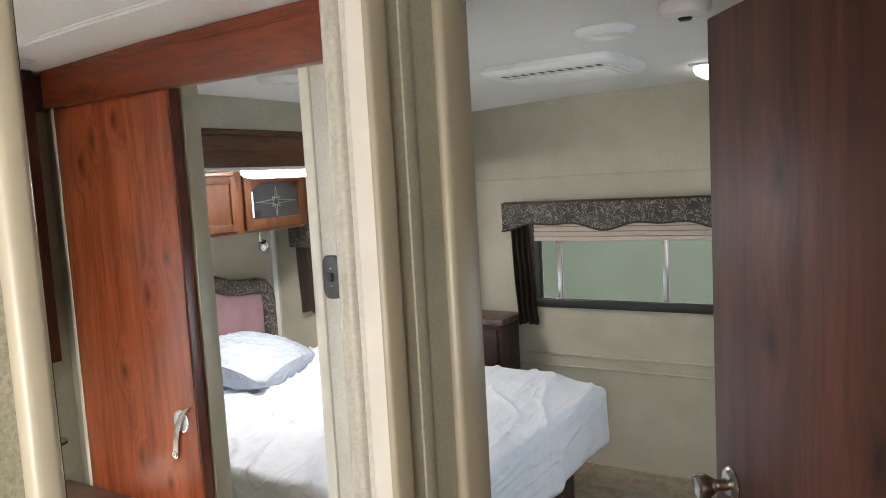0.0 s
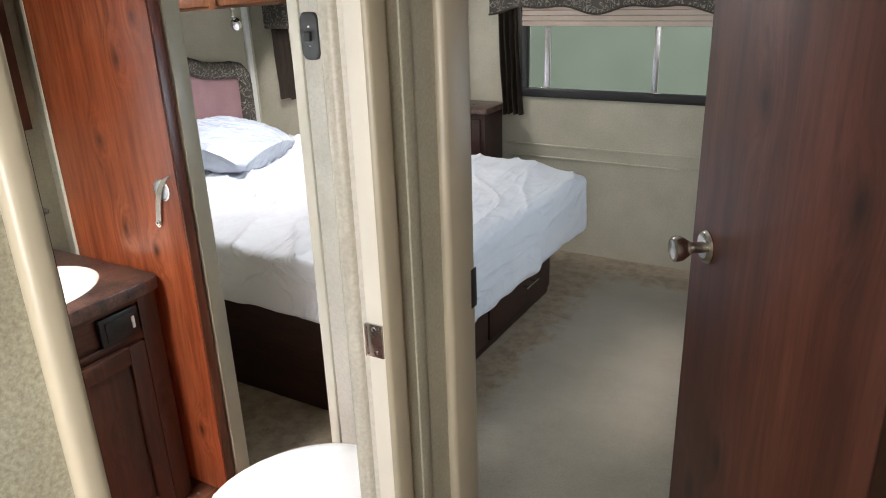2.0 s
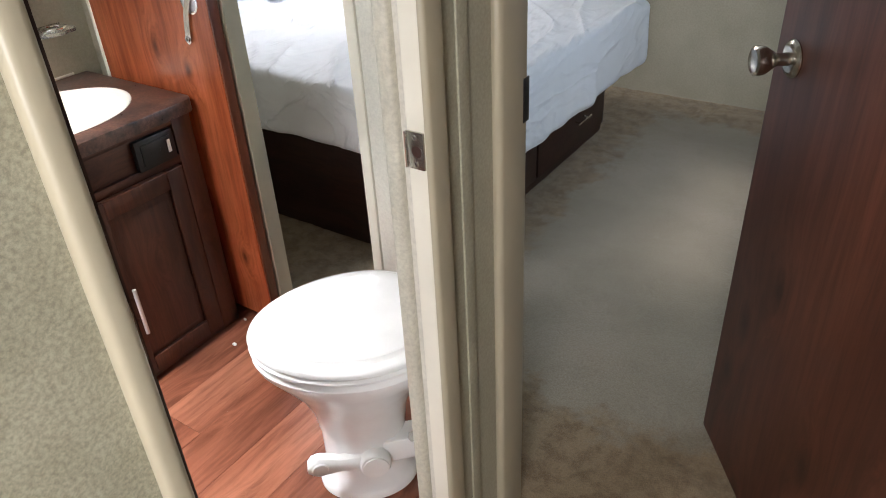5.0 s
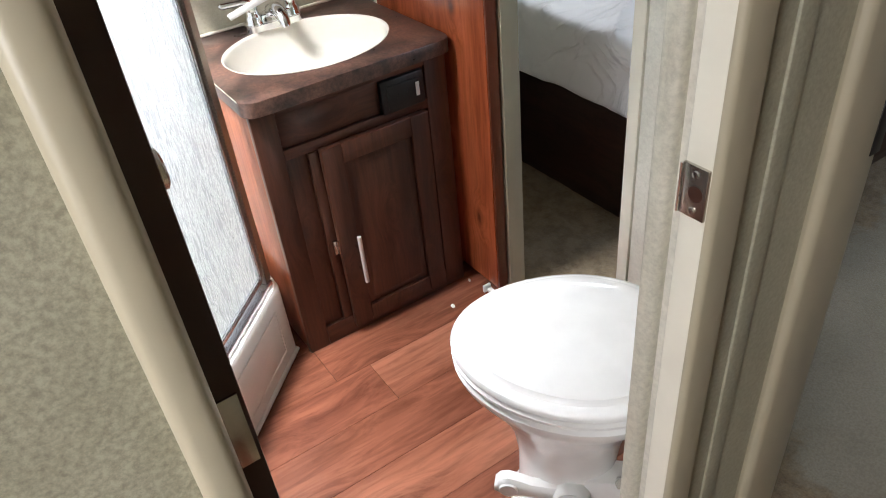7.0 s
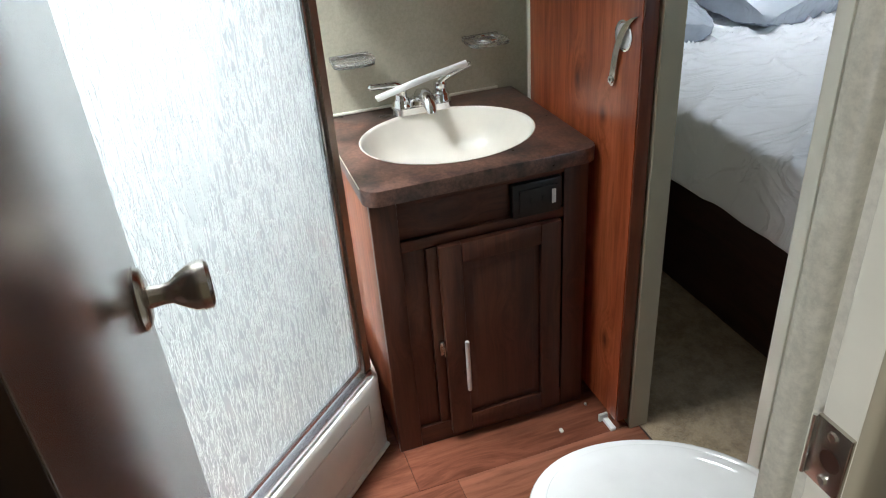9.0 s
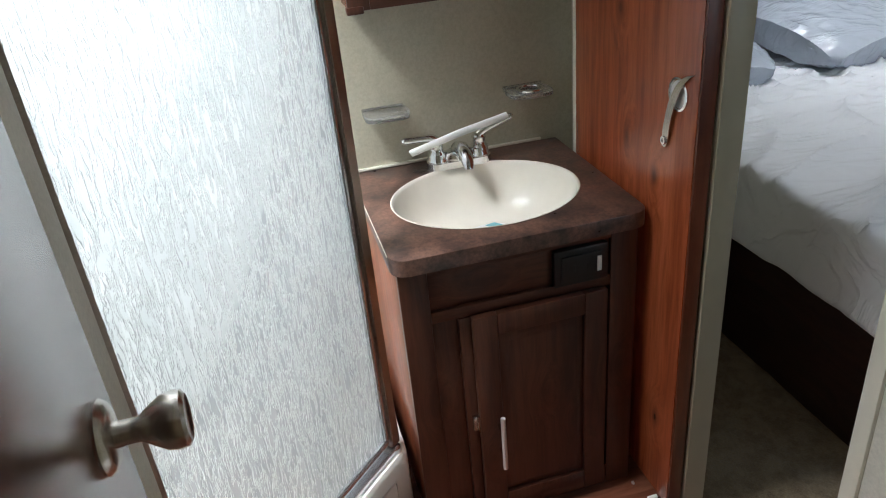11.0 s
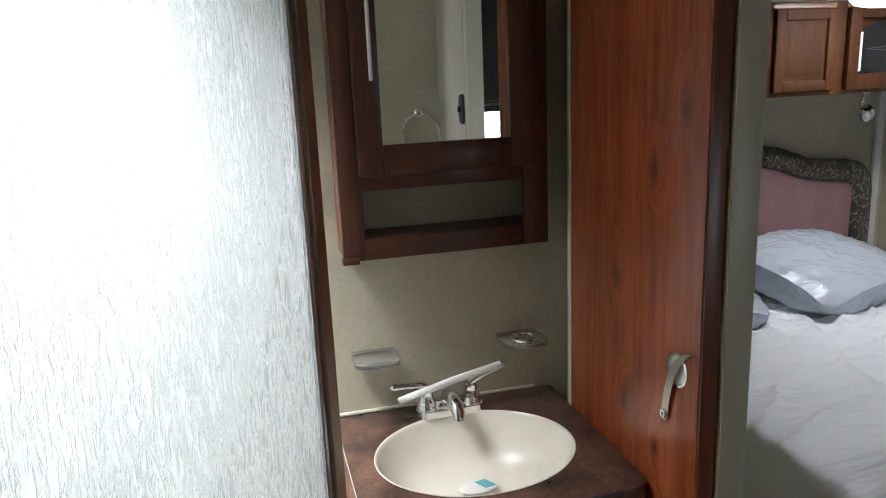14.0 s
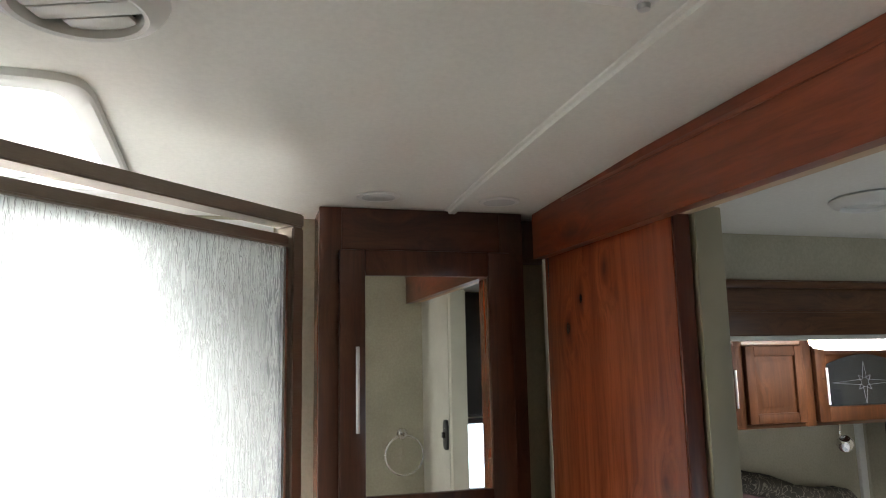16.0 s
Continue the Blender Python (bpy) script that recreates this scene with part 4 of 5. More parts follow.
def medicine_cabinet():
    y0, y1, z0, xb, xf = 0.742, 1.190, 1.140, -2.169, -2.052
    z1 = roof_z(xf) - 0.002
    root = thing("medicine_cabinet", (-2.11, 0.966, z0), "dark cherry medicine cabinet with mirror door and open shelf", "medicine cabinet")
    # Brighter film stands in for shower light on this left side.
    part("side_panel", boxes((xb, y0, z0 + 0.004, xf - 0.018, y0 + 0.014, z1), bevel=0.001), CHERRY, root, "cherry side panel in a bright, shower-lit tone")
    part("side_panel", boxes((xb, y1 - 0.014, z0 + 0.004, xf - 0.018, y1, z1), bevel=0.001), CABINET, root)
    part("stile", boxes((xf - 0.018, y0 - 0.003, z0, xf, y0 + 0.044, z1), bevel=0.002), CABINET, root)
    part("stile", boxes((xf - 0.018, y1 - 0.052, z0, xf, y1 + 0.003, z1), bevel=0.002), CABINET, root)
    for a, b in ((z0, z0 + 0.044), (1.285, 1.330), (1.865, z1)):
        part("rail", boxes((xf - 0.018, y0 + 0.0442, a, xf - 0.0005, y1 - 0.0522, b), bevel=0.0015), CABINET_Y, root)
    part("shelf", boxes((xb + 0.003, y0 + 0.0145, z0 + 0.030, xf - 0.0185, y1 - 0.0145, z0 + 0.043)), CABINET_Y, root)
    part("shelf", boxes((xb + 0.003, y0 + 0.0145, 1.286, xf - 0.0185, y1 - 0.0145, 1.299)), CABINET_Y, root)
    part("bottom_lip", boxes((xf - 0.020, y0 - 0.006, z0 - 0.006, xf + 0.004, y0 + 0.03, z0 + 0.010), bevel=0.003), CABINET, root)
    x = xf + 0.0005
    dz0, dz1, dy0, dy1 = 1.316, 1.876, 0.779, 1.156
    bm = boxes((x, dy0, dz0, x + 0.019, 0.832, dz1), (x, 1.103, dz0, x + 0.019, dy1, dz1), (x, 0.832, 1.822, x + 0.019, 1.103, dz1), (x, 0.832, dz0, x + 0.019, 1.103, 1.378), bevel=0.003)
    d = part("door", bm, CABINET, root)
    part("mirror", boxes((x + 0.004, 0.829, 1.375, x + 0.010, 1.106, 1.825)), MIRROR, d, "clear mirror pane")
    rail_handle(d, x + 0.019, 0.812, 1.505, 1.675, 0.022, 0.004)


medicine_cabinet()

# ---- toilet ----


def egg(a, b, taper, n=56):
    """An egg-shaped outline, blunt end to -x, narrow to +x."""
    out = []
    for i in range(n):
        t = 2 * math.pi * i / n
        out.append((a * math.cos(t), b * math.sin(t) * (1 - taper * math.cos(t))))
    return out


def toilet():
    root = thing("toilet", (-0.945, 0.955, 0), "white china camper toilet with closed lid and foot pedal", "toilet", turn=225)

    def ring(a, b, taper, z, cx=0.0):
        return [(cx + x, y, z) for x, y in egg(a, b, taper)]

    part("pedestal", loft([ring(0.112, 0.088, 0.02, 0.0, 0.0), ring(0.119, 0.094, 0.02, 0.005, 0.0), ring(0.119, 0.094, 0.02, 0.022, 0.0), ring(0.114, 0.089, 0.02, 0.030, 0.0), ring(0.101, 0.078, 0.03, 0.044, 0.0), ring(0.098, 0.075, 0.04, 0.10, 0.0), ring(0.098, 0.076, 0.05, 0.17, 0.0), ring(0.108, 0.088, 0.05, 0.24, 0.0), ring(0.135, 0.118, 0.07, 0.31, 0.0), ring(0.178, 0.152, 0.09, 0.370, 0.0), ring(0.206, 0.172, 0.10, 0.406, 0.0), ring(0.212, 0.177, 0.10, 0.424, 0.0), ring(0.206, 0.172, 0.10, 0.434, 0.0)]), PORCELAIN, root, local=True)
    part("seat", loft([ring(0.205, 0.172, 0.10, 0.437), ring(0.213, 0.179, 0.10, 0.441), ring(0.214, 0.180, 0.10, 0.448), ring(0.208, 0.175, 0.10, 0.453)]), PORCELAIN, root, local=True)
    part("lid", loft([ring(0.206, 0.173, 0.10, 0.4545), ring(0.213, 0.179, 0.10, 0.458), ring(0.214, 0.180, 0.10, 0.467), ring(0.211, 0.177, 0.10, 0.472), ring(0.203, 0.170, 0.10, 0.4745), ring(0.193, 0.160, 0.10, 0.475), ring(0.189, 0.157, 0.10, 0.478), ring(0.186, 0.154, 0.10, 0.485), ring(0.178, 0.147, 0.10, 0.4885), ring(0.150, 0.124, 0.10, 0.490), ring(0.08, 0.066, 0.10, 0.491)]), PORCELAIN, root, local=True)
    part("hinge_block", boxes((-0.225, -0.085, 0.425, -0.185, 0.085, 0.462), bevel=0.010, seg=3), PORCELAIN, root, local=True)
    # flush pedal on the flank
    m = Matrix.Translation((-0.013, 0.058, 0.120)) @ pose(0, 0, 0, -90)
    hub = part("pedal_hub", lathe([(0, 0), (0.036, 0), (0.037, 0.020), (0.036, 0.036), (0.032, 0.041), (0.0, 0.042)], 36, m), WHITE, root, local=True)
    part("hub_cap", lathe([(0, 0.0), (0.030, 0.0), (0.029, 0.003), (0.0, 0.004)], 28, Matrix.Translation((-0.013, 0.1005, 0.120)) @ pose(0, 0, 0, -90)), WHITE, hub, local=True)
    ped = part("pedal", loft([[(x, 0.062 + o, z + q) for o, q in ((0, -h), (0.020, -h), (0.026, -0.6 * h), (0.027, 0), (0.026, 0.6 * h), (0.020, h), (0, h))] for x, h, z in ((-0.01, 0.024, 0.119), (0.03, 0.020, 0.122), (0.065, 0.018, 0.126), (0.090, 0.024, 0.130), (0.112, 0.027, 0.132), (0.128, 0.022, 0.132), (0.138, 0.008, 0.132))]), WHITE, root, local=True)
    part("pedal_pad", lathe([(0, 0), (0.019, 0), (0.017, 0.004), (0, 0.005)], 24, Matrix.Translation((0.110, 0.0885, 0.132)) @ pose(0, 0, 0, -90)), WHITE, ped, local=True)
    part("valve_housing", boxes((-0.125, 0.015, 0.100, -0.035, 0.075, 0.165), bevel=0.006), WHITE, root, local=True)
    part("supply_hose", tube([(-0.100, 0.060, 0.160), (-0.125, 0.070, 0.175), (-0.150, 0.065, 0.20), (-0.185, 0.045, 0.22)], 0.007, 10), STEEL, root, local=True)
    part("hose_fitting", lathe([(0, 0), (0.012, 0), (0.012, 0.018), (0, 0.018)], 6, Matrix.Translation((-0.105, 0.062, 0.158)) @ pose(0, 0, 0, -50)), CHROME, root, local=True)


toilet()

# ---- shower ----
Q = math.sqrt(0.5)


def shower():
    a, b = (-1.755, 0.655), (-1.375, 0.275)
    pan = thing("shower_pan", (-1.8, 0.2, 0), "cream moulded shower pan with a raised diagonal curb", "shower pan")
    out = [(-2.168, 0.690), (-1.752, 0.690), (-1.734, 0.683), (-1.352, 0.301), (-1.345, 0.285), (-1.345, -0.328), (-2.168, -0.328)]
    inn = [(-2.10, 0.615), (-1.775, 0.615), (-1.765, 0.610), (-1.415, 0.262), (-1.412, 0.25), (-1.412, -0.27), (-2.10, -0.27)]
    bm = loft([[(x, y, 0.0) for x, y in out], [(x, y, 0.222) for x, y in out], [(x * 0.997 - 0.005, y * 0.985, 0.233) for x, y in out], [(x, y, 0.232) for x, y in inn], [(x, y, 0.06) for x, y in inn]], cap=False)
    bm.faces.new([v for v in bm.verts if abs(v.co.z - 0.06) < 1e-6])
    part("curb", bm, PAN, pan)
    # skirt bead and moulded panel line on the diagonal face
    n = Vector((Q, Q, 0))
    p0, p1 = Vector((-1.740, 0.688, 0)), Vector((-1.352, 0.300, 0))
    part("skirt_bead", tube([p0 + n * 0.002 + Vector((0, 0, 0.008)), p1 + n * 0.002 + Vector((0, 0, 0.008))], 0.007, 10), PAN, pan)
    e0, e1 = p0.lerp(p1, 0.10), p0.lerp(p1, 0.92)
    part("skirt_line", tube([e0 + Vector((0, 0, 0.050)), e1 + Vector((0, 0, 0.050)), e1 + Vector((0, 0, 0.185)), e0 + Vector((0, 0, 0.185))], 0.0035, 8, closed=True), PAN, pan)
    for nm, row in (("shower_wall_back", (-2.1695, -0.329, 0.234, -2.160, 0.652, 1.955)), ("shower_wall_side", (-2.160, -0.3295, 0.234, -1.38, -0.321, 1.955)), ("shower_wall_end", (-1.38, -0.329, 0.234, -1.371, 0.266, 1.93))):
        structure(nm, boxes(row, bevel=0.002), SURROUND, "white moulded shower wall panel", "shower wall")

    enc = thing("shower_enclosure", (-1.56, 0.46, 0.234), "bronze framed shower enclosure with frosted rain-glass door", "shower")

    def bar(p, q, z0, z1, w, d, mat, name, label=""):
        """A rail between two plan points, d deep across it."""
        p, q = Vector((*p, 0)), Vector((*q, 0))
        u = (q - p).normalized()
        nn = Vector((-u.y, u.x, 0))
        o = [p - nn * d / 2 - u * w, q - nn * d / 2 + u * w, q + nn * d / 2 + u * w, p + nn * d / 2 - u * w]
        bm2 = prism([(v.x, v.y) for v in o], z0, z1)
        bmesh.ops.bevel(bm2, geom=list(bm2.edges), offset=0.0025, segments=2, affect="EDGES")
        return part(name, bm2, mat, enc, label)

    def along(t, off=0.0):
        return (a[0] + (b[0] - a[0]) * t + Q * off, a[1] + (b[1] - a[1]) * t + Q * off)

    bar(along(-0.005), along(1.03), 1.866, 1.888, 0.012, 0.040, BRONZE, "top_rail")
    bar(along(-0.005), along(1.03), 0.234, 0.250, 0.010, 0.040, BRIGHTRIM, "bottom_rail")
    bar(along(-0.018), along(0.004), 0.250, 1.8655, 0.008, 0.034, BRONZE, "post")
    bar(along(1.030), along(1.052), 0.250, 1.8655, 0.006, 0.034, BRONZE, "post")
    bar(along(0.045), along(0.985), 0.262, 0.276, 0.012, 0.020, BRIGHTRIM, "door_bottom_rail")
    bar(along(0.045), along(0.985), 1.832, 1.850, 0.012, 0.022, BRONZE, "door_top_rail")
    bar(along(0.024), along(0.034), 0.276, 1.832, 0.004, 0.022, BRIGHTRIM, "door_stile", "bright inner stile")
    bar(along(1.004), along(1.014), 0.276, 1.832, 0.004, 0.022, BRONZE, "door_stile")
    pane = bar(along(0.040), along(0.997), 0.276, 1.832, 0.0, 0.005, RAIN, "pane", "frosted rain-pattern glass")
    pane.visible_shadow = False
    # returns to the walls
    bar((-2.160, 0.655), (-1.772, 0.655), 1.866, 1.888, 0.0, 0.03, BRONZE, "return_rail")
    bar((-2.160, 0.655), (-1.772, 0.655), 0.234, 0.250, 0.0, 0.03, BRONZE, "return_rail")
    side = bar((-2.155, 0.655), (-1.774, 0.655), 0.250, 1.866, 0.0, 0.005, RAIN, "side_pane", "frosted rain-pattern glass")
    side.visible_shadow = False


shower()


def skylight():
    root = thing("skylight", (-1.72, 0.14, 1.965), "bright white domed skylight over the shower", "skylight")
    def trim(half, drop, flat):
        return [(x, y, flat if flat else 1.972 + (x + 1.72) * 0.043 + drop) for x, y in oval(-1.72, 0.135, half, half, 72, 12)]

    bm = loft([trim(0.256, 0.012, 0), trim(0.256, 0.001, 0), trim(0.252, -0.003, 0), trim(0.232, -0.004, 0), trim(0.226, -0.001, 0), trim(0.223, 0.0, 2.02), trim(0.223, 0.0, 2.118)], cap=False)
    part("trim_ring", bm, WHITE, root)
    rows = []
    for k, zz in ((1, 2.11), (0.98, 2.15), (0.85, 2.20), (0.5, 2.225), (0.1, 2.23)):
        rows.append([(x, y, zz) for x, y in oval(-1.72, 0.14, 0.24 * k, 0.24 * k, 40, 6)])
    dome = part("dome", loft(rows, cap=False), backdrop_material("white_acrylic_dome", (0.85, 0.90, 0.92), (0.9, 0.94, 0.95), 2.6), root, "translucent white acrylic dome")
    dome.visible_shadow = False
    for x in (-1.52, -1.92):
        part("screw", lathe([(0, 0), (0.005, 0), (0.004, -0.003), (0, -0.003)], 10, Matrix.Translation((x + 0.02 if x > -1.6 else x - 0.03, 0.37, 1.983 if x > -1.6 else 1.961))), STEEL, root)


skylight()

# ---- bath and hall fittings ----


def round_vent(name, x, y, r, label, fins=4):
    z = roof_z(x)
    root = thing(name, (x, y, z), label, "ceiling vent")
    m = Matrix.Translation((x, y, z - 0.0005)) @ pose(0, 0, 0, 180)
    part("bezel", lathe([(r * 1.42, 0), (r * 1.44, 0.004), (r * 1.30, 0.016), (r * 1.10, 0.022), (r * 1.02, 0.020), (r, 0.012), (r, 0.0)], 48, m), WHITE, root)
    part("cup", lathe([(0, 0.0035), (r * 0.99, 0.0035), (r * 0.99, 0.001), (0, 0.001)], 40, m), BLACK, root, "dark duct behind the fins")
    for i in range(fins):
        t = -1 + 2 * (i + 0.5) / fins
        h = r * 2 / fins * 0.46
        w = r * math.sqrt(max(0.0, 1 - (abs(t) + 0.04) ** 2)) * 0.97
        bm = boxes((-h, -w, 0.007, h, w, 0.012), bevel=0.001)
        bm.transform(m @ pose(0, 0, 0, 0, 0, 20) @ Matrix.Translation((t * r, 0, 0)))
        part("fin", bm, WHITE, root)
    return root


round_vent("ceiling_vent", -1.262, 0.418, 0.058, "round white louvred ceiling vent")


def puck(x, y):
    z = roof_z(x)
    root = thing("ceiling_spotlight", (x, y, z), "small round flush white ceiling spotlight, unlit", "ceiling light", "puck lights over the vanity")
    m = Matrix.Translation((x, y, z - 0.0003)) @ pose(0, 0, 0, 180)
    part("ring", lathe([(0.044, 0), (0.044, 0.001), (0.042, 0.003), (0.034, 0.0035), (0.034, 0.0)], 36, m), WHITE, root)
    part("lens", lathe([(0.0, 0.0032), (0.0335, 0.0032), (0.0335, 0.001), (0, 0.001)], 30, m), LENS, root)


puck(-1.965, 0.847)
puck(-1.965, 1.107)


def switch_plate():
    root = thing("light_switch", (-1.089, 1.28, 1.345), "charcoal oval wall switch plate with small toggle", "light switch")
    o = [(-1.089 + (x + 1.089), z) for x, z in oval(-1.089, 1.395, 0.023, 0.050, 40, 4.5)]
    bm = prism([(x, z) for x, z in o], 0, 0.008, 0.003)
    bm.transform(Matrix.Translation((0, 1.2835, 0)) @ Matrix(((1, 0, 0, 0), (0, 0, -1, 0), (0, 1, 0, 0), (0, 0, 0, 1))))
    part("plate", bm, GREYPLATE, root)
    part("toggle", boxes((-1.096, 1.266, 1.385, -1.080, 1.2755, 1.405), bevel=0.002), BLACK, root)
    for z in (1.375, 1.415):
        part("screw", lathe([(0, 0), (0.003, 0), (0.002, 0.002), (0, 0.002)], 10, Matrix.Translation((-1.088, 1.2755, z)) @ pose(0, 0, 0, 90)), CHROME, root)


switch_plate()


def towel_ring():
    root = thing("towel_ring", (-0.773, 1.20, 1.36), "chrome towel ring on the bath wall", "towel ring")
    part("mount", lathe([(0, 0), (0.022, 0), (0.018, 0.008), (0.009, 0.012), (0.009, 0.040), (0, 0.042)], 24, Matrix.Translation((-0.769, 1.20, 1.375)) @ pose(0, 0, 0, 0, -90)), CHROME, root)
    part("ring", tube([(-0.805, 1.20 + 0.072 * math.sin(2 * math.pi * i / 40), 1.300 + 0.072 * math.cos(2 * math.pi * i / 40)) for i in range(40)], 0.004, 10, closed=True), CHROME, root)


towel_ring()

fan = thing("ceiling_fan_cover", (-0.92, 0.80, 1.98), "white plastic roof vent garnish with crank", "roof vent")
part("garnish", boxes((-1.135, 0.62, 1.978, -0.70, 0.955, 1.9985), bevel=0.008, seg=3), WHITE, fan)
part("knob", lathe([(0, 0), (0.007, 0), (0.006, 0.006), (0, 0.007)], 14, Matrix.Translation((-1.120, 0.940, 1.979)) @ pose(0, 0, 0, 180)), LENS, fan)


# ---- bedroom ----


def bed():
    root = thing("bed", (-2.1, 2.43, 0), "dark wood platform bed with a white sheet over its mattress", "bed")
    part("base", boxes((-3.15, 1.785, 0.0, -1.285, 3.14, 0.425), bevel=0.003), BEDBASE, root)
    for a, b in ((1.80, 2.460), (2.475, 3.13)):
        d = part("drawer", boxes((-1.2845, a, 0.045, -1.272, b, 0.385), bevel=0.003), BEDBASE, root)
        c = 2.857 if a > 2.4 else 2.13
        h = part("handle", tube([(-1.245, c - 0.065, 0.162), (-1.245, c + 0.065, 0.162)], 0.0045, 10), STEEL, d, "slim satin bar pull")
        for y in (c - 0.04, c + 0.04):
            part("standoff", tube([(-1.273, y, 0.162), (-1.245, y, 0.162)], 0.0035, 8), STEEL, h)
    part("side_board", boxes((-3.15, 1.772, 0.03, -1.30, 1.7845, 0.40), bevel=0.002), BEDBASE, root)

    def droop(p):
        k = max(0.0, min(1.0, (p.x + 1.42) / 0.25))
        low = max(0.0, min(1.0, (0.60 - p.z) / 0.16))
        q = p.copy()
        q.z -= 0.10 * k * k * low + 0.007 * low * noise.noise((p.x * 5, p.y * 5, 1.0))
        q.z -= 0.045 * max(0.0, (p.y - 2.2)) * k * (1 - low)
        top = max(0.0, min(1.0, (p.z - 0.60) / 0.05))
        fold = 1 - abs(noise.noise((p.x * 5.5 + 2.4 * p.y + 0.8 * noise.noise((p.x * 3, p.y * 3, 7.0)), p.y * 1.6, 2.0)))
        near = max(0.0, min(1.0, (-2.15 - p.x) / 0.35))
        pinch = 1 - abs(noise.noise((p.x * 8, p.y * 7, 5.0)))
        q.z += top * (0.015 * fold ** 14 + near * 0.026 * pinch ** 12 - 0.003)
        q.x += 0.02 * low * k * noise.noise((p.y * 9, p.z * 4, 3.0))
        q.y += 0.012 * low * noise.noise((p.x * 7, p.z * 5, 9.0))
        return q

    part("mattress", soft_box((-3.12, 1.66, 0.435), (-1.115, 3.20, 0.655), 0.032, (200, 160, 22), 0.0035, 3.4, sag=droop), SHEET, root, "rumpled white sheet over the mattress")


bed()


def pillow(at, size, turn, tilt, label):
    bm = soft_box((-size[0] / 2, -size[1] / 2, -size[2] / 2), (size[0] / 2, size[1] / 2, size[2] / 2), 0.045, (36, 44, 10), 0.010, 8.0, puff=0.9)
    m = Matrix.Translation(at) @ pose(0, 0, 0, 0, tilt, turn)
    bm.transform(m)
    base = (at[0], at[1], at[2] - size[2] / 2)
    return solid("pillow", base, bm, PILLOW, label, "pillow", "pillows on the bed")


pillow((-2.77, 2.575, 0.750), (0.46, 0.60, 0.18), 17, 13, "pale blue plastic-wrapped pillow lying against the headboard")
pillow((-2.74, 1.90, 0.742), (0.50, 0.52, 0.19), 4, 12, "pale blue plastic-wrapped pillow near the bed's edge")


def headboard():
    root = thing("headboard", (-3.16, 2.43, 0.44), "mauve padded headboard with a dark damask border", "headboard")
    c = 2.43
    half = [(0.675, 0.45), (0.675, 0.62), (0.675, 0.80), (0.675, 0.95), (0.665, 1.005), (0.635, 1.035), (0.58, 1.045), (0.48, 1.05), (0.38, 1.065), (0.26, 1.11), (0.12, 1.14), (0.0, 1.147)]
    path = [(c + y, z) for y, z in half] + [(c - y, z) for y, z in half[-2::-1]]
    fine = []
    for (y0, z0), (y1, z1) in zip(path, path[1:]):
        fine += [(y0 + (y1 - y0) * k / 3, z0 + (z1 - z0) * k / 3) for k in range(3)]
    fine.append(path[-1])
    bm = tube([(-3.150 + 0.004 * noise.noise((y * 20, z * 20, 0)), y, z) for y, z in fine], [0.046 + 0.004 * noise.noise((i * 0.7, 2, 0)) for i in range(len(fine))], 14)
    part("border", bm, DAMASK, root, "dark damask padded border")
    bm = prism([(y, z) for y, z in path], -0.02, 0.02, 0.008)
    bm.transform(Matrix.Translation((-3.165, 0, 0)) @ Matrix(((0, 0, 1, 0), (1, 0, 0, 0), (0, 1, 0, 0), (0, 0, 0, 1))))
    part("pad", bm, MAUVE, root, "mauve fabric centre pad")


headboard()


def arched(y0, y1, z0, z1, rise, n=14):
    top = [(y1 + (y0 - y1) * i / n, z1 - rise + rise * math.sin(math.pi * i / n)) for i in range(n + 1)]
    return [(y0, z0), (y1, z0)] + top


